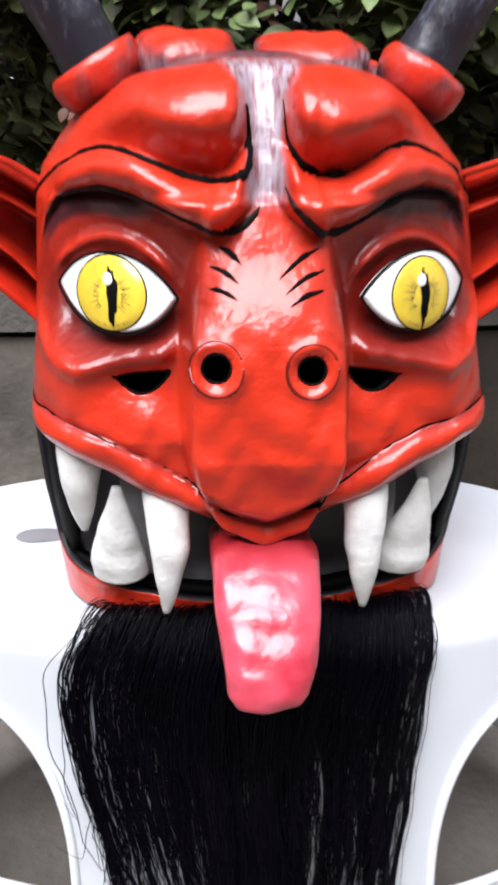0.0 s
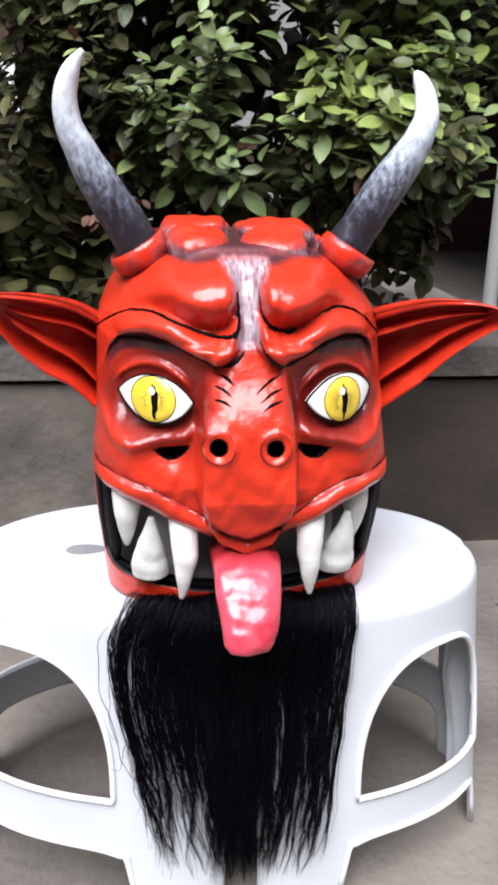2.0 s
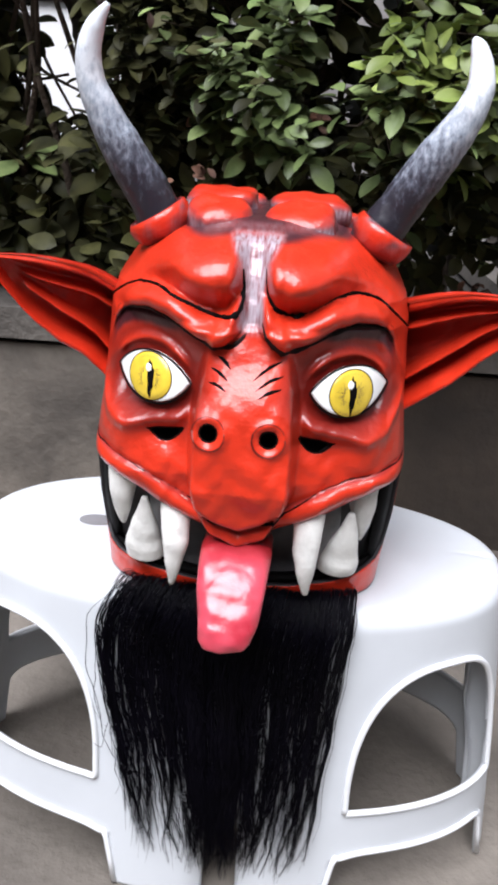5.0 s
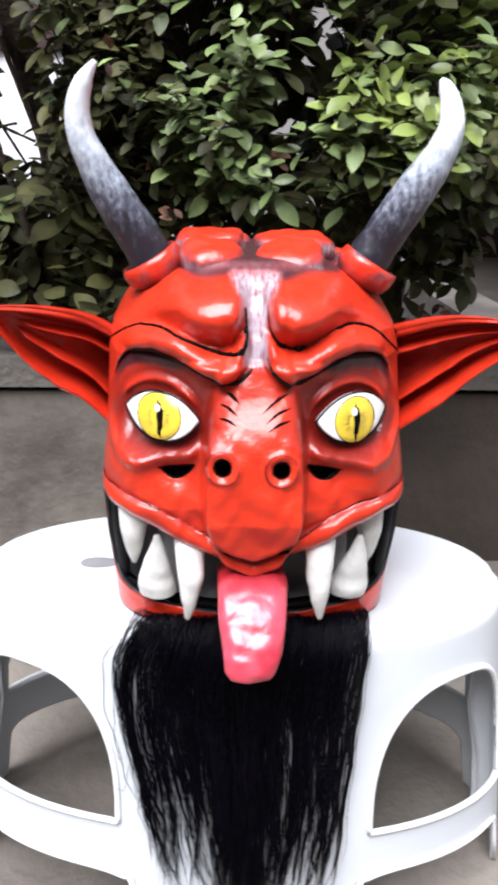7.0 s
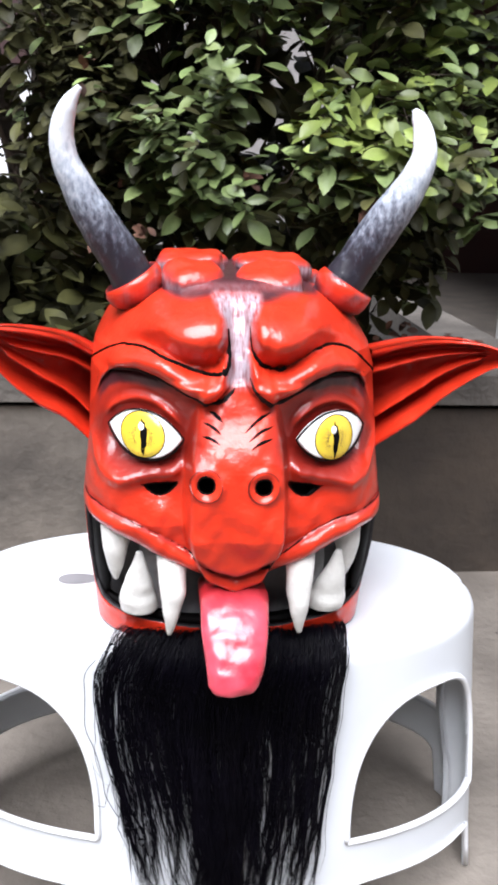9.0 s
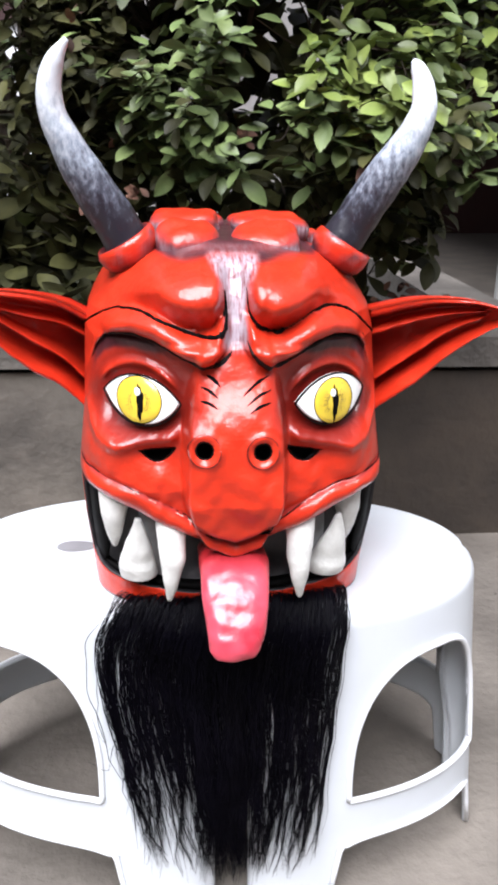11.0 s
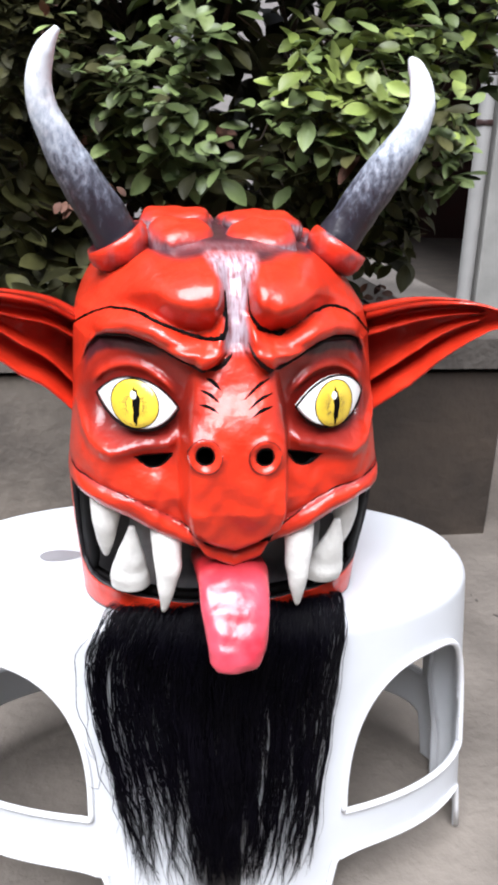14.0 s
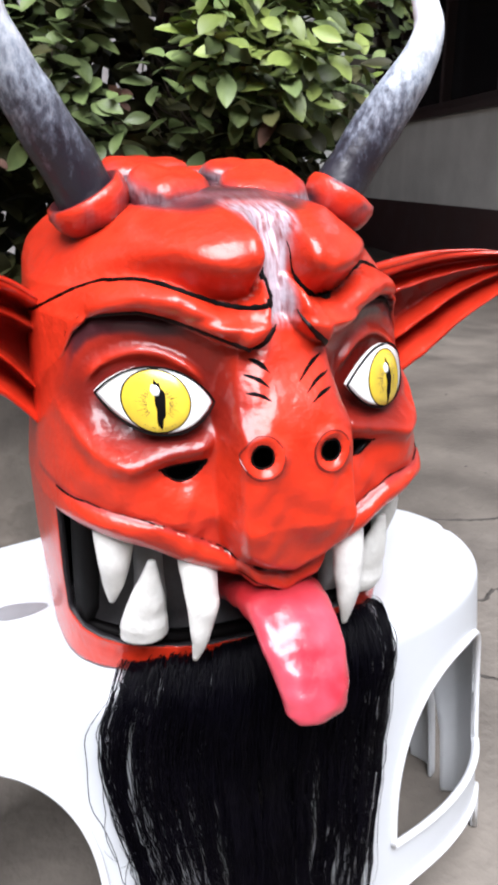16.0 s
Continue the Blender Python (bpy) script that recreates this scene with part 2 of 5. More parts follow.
def curve(points, count):
    """Points along a smooth Catmull-Rom curve through the given ones."""
    p = np.array(points, float)
    p = np.vstack([2 * p[0] - p[1], p, 2 * p[-1] - p[-2]])
    segs = len(p) - 3
    out = []
    for u in np.linspace(0, segs - 1e-6, count):
        i = int(u)
        t = u - i
        a, b, c, d = p[i:i + 4]
        out.append(0.5 * (2 * b + (c - a) * t + (2 * a - 5 * b + 4 * c - d) * t * t + (3 * b - a - 3 * c + d) * t ** 3))
    return np.array(out)


def sweep(points, radii, sides=20, count=40, flat=1.0, wobble=0.0, up=(0, 1, 0), seed=3):
    """A closed tube along a smooth curve with radii given at even steps; flat squeezes it along the side named by up."""
    path = curve(points, count)
    rad = np.interp(np.linspace(0, 1, count), np.linspace(0, 1, len(radii)), radii)
    tang = np.gradient(path, axis=0)
    verts, upv = [], np.array(up, float)
    for i in range(count):
        t = tang[i] / np.linalg.norm(tang[i])
        s = np.cross(t, upv)
        s /= np.linalg.norm(s)
        w = np.cross(s, t)
        for k in range(sides):
            a = 2 * math.pi * k / sides
            q = path[i] + rad[i] * (math.cos(a) * s + math.sin(a) * flat * w)
            if wobble:
                q = q + wobble * rad[i] * noise.noise(Vector(q * 60 + seed)) * (math.cos(a) * s + math.sin(a) * w)
            verts.append(q)
    faces = grid_faces(count, sides, True)
    verts += [path[0], path[-1]]
    n = count * sides
    faces += [(n, (k + 1) % sides, k) for k in range(sides)]
    faces += [(n + 1, n - sides + k, n - sides + (k + 1) % sides) for k in range(sides)]
    return verts, faces


# ---- the mask's shape: heights and depths of the face as functions of x and z ----
def sstep(a, b, v):
    t = np.clip((v - a) / (b - a), 0, 1)
    return t * t * (3 - 2 * t)


def ring(z):
    """Half width, front depth and back depth of the head's plain shell at a height."""
    a = np.interp(z, [0.43, 0.47, 0.52, 0.58, 0.64, 0.70, 0.72, 0.735, 0.745, 0.755, 0.765, 0.775, 0.785, 0.795, 0.803, 0.81], [0.149, 0.152, 0.156, 0.158, 0.1515, 0.1495, 0.149, 0.1465, 0.143, 0.138, 0.131, 0.120, 0.105, 0.082, 0.055, 0.0])
    f = np.interp(z, [0.43, 0.47, 0.52, 0.58, 0.64, 0.70, 0.72, 0.735, 0.745, 0.76, 0.785, 0.80, 0.81], [0.104, 0.112, 0.136, 0.152, 0.150, 0.143, 0.142, 0.156, 0.175, 0.195, 0.185, 0.140, 0.0])
    b = np.interp(z, [0.43, 0.55, 0.72, 0.745, 0.765, 0.785, 0.81], [0.100, 0.125, 0.130, 0.090, 0.045, 0.030, 0.0])
    return a, f, b


def setback(z):
    """How far the crown leans back."""
    return np.interp(z, [0.715, 0.735, 0.745, 0.76, 0.785, 0.80, 0.81], [0.0, 0.020, 0.043, 0.069, 0.074, 0.078, 0.075])


def corner(z):
    """How square the shell's outline is: boxy round the jaw, rounder at the brow."""
    return np.interp(z, [0.43, 0.59, 0.65, 0.69, 0.72], [3.2, 3.2, 2.7, 2.35, 2.08])


def shell(x, z):
    a, f, b = ring(z)
    n = corner(z)
    q = np.clip(1 - np.abs(x / np.maximum(a, 1e-6)) ** n, 0, 1)
    return setback(z) - f * q ** (1 / n)


def soft(xs, ys, sigma):
    """A smoothed piecewise-linear function."""
    fine = np.linspace(xs[0], xs[-1], 400)
    raw = np.interp(fine, xs, ys)
    step = fine[1] - fine[0]
    k = np.arange(-60, 61) * step
    w = np.exp(-0.5 * (k / sigma) ** 2)
    out = np.convolve(np.pad(raw, 60, mode="edge"), w / w.sum(), mode="valid")
    return lambda v: np.interp(v, fine, out)


SNOUT_HIGH = soft([0.49, 0.53, 0.540, 0.551, 0.58, 0.61, 0.635, 0.655, 0.668, 0.69, 0.71, 0.74], [0.014, 0.015, 0.020, 0.036, 0.037, 0.035, 0.0335, 0.0325, 0.0265, 0.0125, 0.006, 0.002], 0.0035)
SNOUT_WIDE = soft([0.49, 0.53, 0.55, 0.575, 0.62, 0.66, 0.70, 0.74], [0.020, 0.026, 0.037, 0.043, 0.044, 0.041, 0.034, 0.022], 0.006)
SHIFT = 0.003  # the brow and nose sit a little off the middle


def lump_line(ax):
    return np.interp(ax, [0.0, 0.012, 0.02, 0.031, 0.044, 0.057, 0.07, 0.09, 0.107, 0.122, 0.14, 0.152], [0.752, 0.742, 0.731, 0.7275, 0.729, 0.735, 0.742, 0.745, 0.740, 0.733, 0.720, 0.706])


def brow_edge(ax):
    return np.interp(ax, [0.0, 0.006, 0.012, 0.02, 0.03, 0.045, 0.06, 0.075, 0.092, 0.11, 0.12, 0.128, 0.134, 0.152], [0.722, 0.718, 0.711, 0.704, 0.700, 0.705, 0.7135, 0.719, 0.723, 0.7205, 0.716, 0.706, 0.690, 0.660])


def lip_edge(ax):
    return np.interp(ax, [0.0, 0.02, 0.045, 0.07, 0.096, 0.123, 0.14, 0.153], [0.512, 0.521, 0.533, 0.544, 0.559, 0.568, 0.574, 0.577])


def lip_line(ax):
    return np.interp(ax, [0.0, 0.02, 0.03, 0.045, 0.063, 0.093, 0.12, 0.14, 0.153], [0.530, 0.538, 0.545, 0.554, 0.565, 0.582, 0.5885, 0.594, 0.597])


def jaw_edge(ax):
    return np.interp(ax, [0.0, 0.045, 0.07, 0.11, 0.13, 0.141, 0.147, 0.150], [0.444, 0.446, 0.450, 0.457, 0.462, 0.467, 0.478, 0.50])


def bell(v):
    return np.exp(-v * v)


def relief(x, z):
    """How far the modelled features stand out of the plain shell."""
    ax = np.abs(x + SHIFT)
    # snout: a broad flat ridge that ends in a V at the lip
    high, wide = SNOUT_HIGH(np.maximum(z, 0.556)), SNOUT_WIDE(z)
    high = high * (0.42 + 0.58 * sstep(-0.005, 0.014, z - lip_line(ax)))
    d = high * (1 - sstep(wide * 0.93, wide * 1.16, ax)) * sstep(0.475, 0.500, z)
    d = d - 0.30 * high * np.clip(ax / np.maximum(wide, 1e-4), 0, 1) ** 2 * sstep(0.645, 0.665, z) * (1 - sstep(wide * 0.93, wide * 1.16, ax))
    # forehead lobes above the wavy line, a groove between them
    zb, ze = lump_line(ax), brow_edge(ax)
    side = sstep(0.004, 0.018, ax)
    zt = np.interp(ax, [0.0, 0.03, 0.06, 0.08, 0.10, 0.12, 0.14, 0.155], [0.788, 0.792, 0.787, 0.778, 0.768, 0.758, 0.746, 0.735])
    lobe = sstep(0.0, 0.026, z - zb) * (1 - sstep(-0.022, 0.004, z - zt)) * side
    lobe = lobe * (1 - 0.45 * sstep(0.09, 0.15, ax))
    d = np.maximum(d, 0.0) + 0.021 * lobe
    d = d + 0.022 * bell(np.sqrt(((ax - 0.047) / 0.038) ** 2 + ((z - 0.764) / 0.025) ** 2) ** 1.2) * side
    # brow roll
    u = np.clip((z - ze) / np.maximum(zb - ze, 0.006), 0, 1)
    roll = np.sqrt(np.clip(np.sin(np.pi * np.clip(u * 0.94 + 0.03, 0, 1)), 0, 1)) * ((z > ze) & (z < zb))
    d = d + (0.023 + 0.003 * sstep(0.02, 0.09, ax)) * roll * sstep(0.003, 0.016, ax) * (1 - 0.92 * sstep(0.108, 0.142, ax))
    # eye socket, lid, the fold under the eye, the cheek
    ex, ez = (ax - 0.0885) / 0.050, (z - 0.672) / 0.040
    socket = bell((ex ** 2 + ez ** 2) ** 1.2) * (z < ze + 0.001)
    d = d - 0.012 * socket * (1 - sstep(0.112, 0.130, ax))
    lid = 0.696 - 14.0 * (ax - 0.0885) ** 2
    d = d + 0.006 * bell((z - lid) / 0.005) * (1 - sstep(0.028, 0.042, np.abs(ax - 0.0885)))
    fold = np.interp(ax, [0.045, 0.06, 0.085, 0.11, 0.128, 0.14, 0.152], [0.640, 0.635, 0.630, 0.625, 0.631, 0.645, 0.665])
    d = d + 0.011 * bell((z - fold) / 0.009) * sstep(0.042, 0.06, ax)
    d = d + 0.012 * bell(np.sqrt(((ax - 0.125) / 0.035) ** 2 + ((z - 0.615) / 0.028) ** 2))
    d = d - 0.006 * bell(np.sqrt(((ax - 0.072) / 0.026) ** 2 + ((z - 0.612) / 0.014) ** 2))
    # rolled upper lip
    zu, zl = lip_edge(ax), lip_line(ax)
    v = np.clip((z - zu) / (zl - zu), 0, 1)
    lip = np.sqrt(np.clip(np.sin(np.pi * v), 0, 1)) * ((z >= zu) & (z <= zl))
    d = d + (0.012 - 0.001 * sstep(0.02, 0.06, ax)) * lip
    # raised rings round the nostrils
    for c, h in ((-0.0317, 0.6334), (0.0194, 0.6314)):
        r = np.hypot(x - c, z - h)
        d = d + 0.0022 * bell((r - 0.0135) / 0.0035) - 0.003 * bell(r / 0.009)
    return d


def lumps(x, z):
    return 0.0009 * (np.sin(61 * x + 2.0 * np.sin(43 * z)) + np.sin(75 * z + 1.7 * np.sin(53 * x)) + 0.6 * np.sin(140 * x + 90 * z + 2 * np.sin(97 * z)) + 0.5 * np.sin(210 * z - 120 * x + 2 * np.sin(133 * x)))


def surface(x, z):
    """The y of the face's outer surface."""
    a, f, b = ring(z)
    s = np.abs(x) / np.maximum(a, 1e-6)
    return shell(x, z) - (relief(x, z) + lumps(x, z)) * (1 - sstep(0.90, 1.0, s))


def holes(x, z):
    """Below nought inside the nostrils and the viewing slits."""
    g = np.full(np.shape(x), 1.0)
    for c, h in ((-0.0317, 0.6334), (0.0194, 0.6314)):
        g = np.minimum(g, np.hypot(x - c, z - h) - 0.0080)
    for c in (-0.0745, 0.0620):
        u = (x - c) * np.sign(-c) / 0.0165
        top = 0.6225 + 0.0025 * u - 0.0010 * u * u
        low = 0.6085 + 0.0135 * np.abs(u) ** 2.2
        g = np.minimum(g, np.maximum(z - top, low - z))
    return g


MASK = thing("devil_mask", "glossy red papier-mache devil mask with horns and black beard", "mask")


def head_shell():
    front, back, n = 280, 70, 2.6
    sf = np.linspace(-1, 1, front)
    sf = np.sign(sf) * (1 - (1 - np.abs(sf)) ** 1.5)
    sb = np.sin(np.linspace(1, -1, back + 2)[1:-1] * math.pi / 2)
    cols = [(s, -1) for s in sf] + [(s, 1) for s in sb]
    a_rows, b_rows, c_rows, d_rows = 10, 26, 150, 54
    total = a_rows + b_rows + c_rows + d_rows
    X, Y, Z = (np.zeros((total, len(cols))) for _ in range(3))
    for j, (s, way) in enumerate(cols):
        ax = 0.153 * abs(s)
        lo, up = (float(jaw_edge(ax)), float(lip_edge(ax))) if way < 0 else (0.50, 0.577)
        z = np.concatenate([np.linspace(0.431, lo, a_rows, endpoint=False), np.linspace(lo, up, b_rows, endpoint=False), np.linspace(up, 0.745, c_rows, endpoint=False), 0.745 + 0.065 * np.sin(np.linspace(0, 0.985, d_rows) * math.pi / 2)])
        a, f, b = ring(z)
        x = a * s
        X[:, j], Z[:, j] = x, z
        q = max(0.0, 1 - abs(s) ** n) ** (1 / n)
        Y[:, j] = surface(x, z) if way < 0 else setback(z) + b * q
    # pull the nearest vertices onto the rims of the holes
    fx, fz = X[:, :front], Z[:, :front]
    for _ in range(3):
        g = holes(fx, fz)
        e = 1e-5
        gx, gz = (holes(fx + e, fz) - holes(fx - e, fz)) / (2 * e), (holes(fx, fz + e) - holes(fx, fz - e)) / (2 * e)
        m = (np.abs(g) < 0.0009) & (Y[:, :front] < -0.05)
        q = gx ** 2 + gz ** 2 + 1e-9
        fx[m] -= (g * gx / q)[m]
        fz[m] -= (g * gz / q)[m]
    X[:, :front], Z[:, :front] = fx, fz
    Y[:, :front] = surface(fx, fz)
    g = np.ones_like(X)
    g[:, :front] = np.where(Y[:, :front] < -0.05, holes(fx, fz), 1.0)
    verts = np.stack([X, Y, Z], -1).reshape(-1, 3)
    wide, faces = len(cols), []
    open_cols = np.array([way < 0 and abs(s) < 0.965 for s, way in cols])
    for i in range(total - 1):
        for j in range(wide):
            k = (j + 1) % wide
            if a_rows <= i < a_rows + b_rows and open_cols[j] and open_cols[k]:
                continue
            if (g[i, j] + g[i, k] + g[i + 1, j] + g[i + 1, k]) < 1e-6 and max(g[i, j], g[i, k], g[i + 1, j], g[i + 1, k]) < 0.0004:
                continue
            faces.append((i * wide + j, i * wide + k, (i + 1) * wide + k, (i + 1) * wide + j))
    top = len(verts)
    verts = np.vstack([verts, verts[-wide:].mean(0)[None]])
    faces += [((total - 1) * wide + j, (total - 1) * wide + (j + 1) % wide, top) for j in range(wide)]
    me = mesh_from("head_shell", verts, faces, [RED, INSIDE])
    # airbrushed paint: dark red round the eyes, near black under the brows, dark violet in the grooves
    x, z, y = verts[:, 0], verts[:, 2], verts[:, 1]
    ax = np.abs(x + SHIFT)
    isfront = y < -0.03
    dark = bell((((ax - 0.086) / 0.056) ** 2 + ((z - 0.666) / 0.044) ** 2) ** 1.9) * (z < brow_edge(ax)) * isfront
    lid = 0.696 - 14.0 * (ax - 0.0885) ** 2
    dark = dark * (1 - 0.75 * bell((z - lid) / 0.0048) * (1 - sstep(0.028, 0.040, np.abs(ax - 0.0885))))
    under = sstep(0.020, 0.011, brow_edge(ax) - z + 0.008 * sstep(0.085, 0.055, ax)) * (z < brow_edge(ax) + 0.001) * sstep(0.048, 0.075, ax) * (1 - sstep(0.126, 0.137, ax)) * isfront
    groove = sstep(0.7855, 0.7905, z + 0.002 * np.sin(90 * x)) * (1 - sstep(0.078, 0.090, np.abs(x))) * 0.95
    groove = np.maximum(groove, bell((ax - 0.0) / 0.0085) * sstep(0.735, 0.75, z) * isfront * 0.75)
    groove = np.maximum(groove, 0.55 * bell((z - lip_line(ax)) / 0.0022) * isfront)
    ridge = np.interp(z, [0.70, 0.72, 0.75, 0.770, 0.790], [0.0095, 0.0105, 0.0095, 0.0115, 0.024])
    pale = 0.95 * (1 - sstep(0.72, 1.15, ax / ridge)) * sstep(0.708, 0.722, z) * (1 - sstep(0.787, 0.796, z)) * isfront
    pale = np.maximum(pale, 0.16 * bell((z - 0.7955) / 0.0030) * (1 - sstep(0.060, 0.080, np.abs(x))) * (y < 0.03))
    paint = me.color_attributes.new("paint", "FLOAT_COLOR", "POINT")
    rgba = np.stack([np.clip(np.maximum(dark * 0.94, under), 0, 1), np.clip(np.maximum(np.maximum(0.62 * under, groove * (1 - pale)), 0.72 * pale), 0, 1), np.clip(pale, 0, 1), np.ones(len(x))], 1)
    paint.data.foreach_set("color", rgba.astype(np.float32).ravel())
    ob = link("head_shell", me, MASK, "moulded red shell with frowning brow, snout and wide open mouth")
    so = ob.modifiers.new("thickness", "SOLIDIFY")
    so.thickness, so.offset, so.material_offset, so.material_offset_rim = 0.0055, -1.0, 1, 1
    return ob


head_shell()


def painted_line(points, widths, name="painted_line", count=70, mat=None):
    """A brushed line of thick paint that follows the face."""
    c = curve(points, count)
    w = np.interp(np.linspace(0, 1, count), np.linspace(0, 1, len(widths)), widths)
    y = surface(c[:, 0], c[:, 1])
    for _ in range(2):
        y[1:-1] = np.minimum(y[1:-1], 0.25 * y[:-2] + 0.5 * y[1:-1] + 0.25 * y[2:])
    path = np.stack([c[:, 0], y + 0.0002, c[:, 1]], 1)
    ragged = [float(v) * 0.56 * (1 + 0.35 * noise.noise(Vector((p[0] * 300, p[2] * 300, 0.0)))) for v, p in zip(w, path)]
    vs, fs = sweep(path, ragged, sides=8, count=count, flat=0.32, up=(0, 1, 0))
    return link(name, mesh_from(name, vs, fs, mat or BLACK), MASK)


# line over the brow rolls, brow undersides, lip lines, wrinkles
painted_line([(-0.150, 0.712), (-0.141, 0.722), (-0.12, 0.736), (-0.098, 0.743), (-0.082, 0.742), (-0.063, 0.735), (-0.044, 0.728), (-0.029, 0.726), (-0.017, 0.729), (-0.012, 0.739), (-0.012, 0.751), (-0.013, 0.765)], [0.0025, 0.0035, 0.004, 0.0045, 0.005, 0.0055, 0.0045, 0.002])
painted_line([(0.007, 0.767), (0.009, 0.750), (0.013, 0.742), (0.02, 0.734), (0.033, 0.728), (0.051, 0.734), (0.067, 0.743), (0.083, 0.746), (0.107, 0.74), (0.127, 0.725), (0.145, 0.708)], [0.001, 0.003, 0.0065, 0.0055, 0.0045, 0.0045, 0.004, 0.003])
painted_line([(-0.124, 0.712), (-0.115, 0.720), (-0.094, 0.724), (-0.074, 0.719), (-0.054, 0.711), (-0.034, 0.703), (-0.019, 0.701), (-0.010, 0.708), (-0.006, 0.714)], [0.001, 0.003, 0.004, 0.004, 0.003, 0.003, 0.005, 0.006, 0.004, 0.001], mat=BROWSHADE)
painted_line([(0.007, 0.724), (0.012, 0.714), (0.022, 0.705), (0.033, 0.699), (0.046, 0.703), (0.067, 0.713), (0.09, 0.718), (0.115, 0.714), (0.125, 0.705)], [0.001, 0.004, 0.006, 0.007, 0.004, 0.003, 0.004, 0.004, 0.003, 0.001], mat=BROWSHADE)
painted_line([(-0.151, 0.594), (-0.135, 0.592), (-0.118, 0.588), (-0.093, 0.580), (-0.062, 0.563), (-0.045, 0.552), (-0.034, 0.546), (-0.026, 0.542), (-0.018, 0.537)], [0.0020, 0.0025, 0.0020, 0.0015, 0.0020, 0.0025, 0.0045, 0.001])
painted_line([(0.151, 0.595), (0.135, 0.593), (0.118, 0.589), (0.093, 0.584), (0.065, 0.568), (0.045, 0.553), (0.031, 0.545), (0.022, 0.541), (0.013, 0.536)], [0.0020, 0.0025, 0.0025, 0.0015, 0.0020, 0.0025, 0.0045, 0.001])
painted_line([(-0.040, 0.538), (-0.028, 0.531), (-0.014, 0.522), (-0.003, 0.517), (0.009, 0.521), (0.024, 0.530), (0.036, 0.538)], [0.0008, 0.0018, 0.0022, 0.0018, 0.0008])
for a, b in (((0.003, 0.677), (0.026, 0.692)), ((0.006, 0.670), (0.028, 0.681)), ((0.008, 0.664), (0.027, 0.671)), ((-0.017, 0.684), (-0.029, 0.693)), ((-0.019, 0.675), (-0.034, 0.683)), ((-0.020, 0.667), (-0.035, 0.672))):
    mid = ((a[0] + b[0]) / 2, (a[1] + b[1]) / 2 + 0.0015)
    painted_line([a, mid, b], [0.0010, 0.0034, 0.0038, 0.0012], count=20)
for c, h in ((-0.0317, 0.6334), (0.0194, 0.6314)):
    painted_line([(c + 0.0140 * math.cos(a), h + 0.0145 * math.sin(a)) for a in np.linspace(0.4, 2 * math.pi + 0.1, 30)], [0.0012, 0.0018, 0.0012], name="nostril_ring", mat=DARKRED)
    painted_line([(c + 0.0080 * math.cos(a), h + 0.0080 * math.sin(a)) for a in np.linspace(0, 2 * math.pi, 30)], [0.0022, 0.0022], name="nostril_rim")
for c in (-0.0745, 0.0620):
    us = np.linspace(-1, 1, 18)
    rim = [(c + u * 0.0165 * np.sign(-c), 0.6225 + 0.0025 * u - 0.0010 * u * u) for u in us] + [(c + u * 0.0165 * np.sign(-c), min(0.6085 + 0.0135 * abs(u) ** 2.2, 0.6225 + 0.0025 * u)) for u in us[::-1]]
    painted_line(rim, [0.0022, 0.0022], name="slit_rim", count=120)


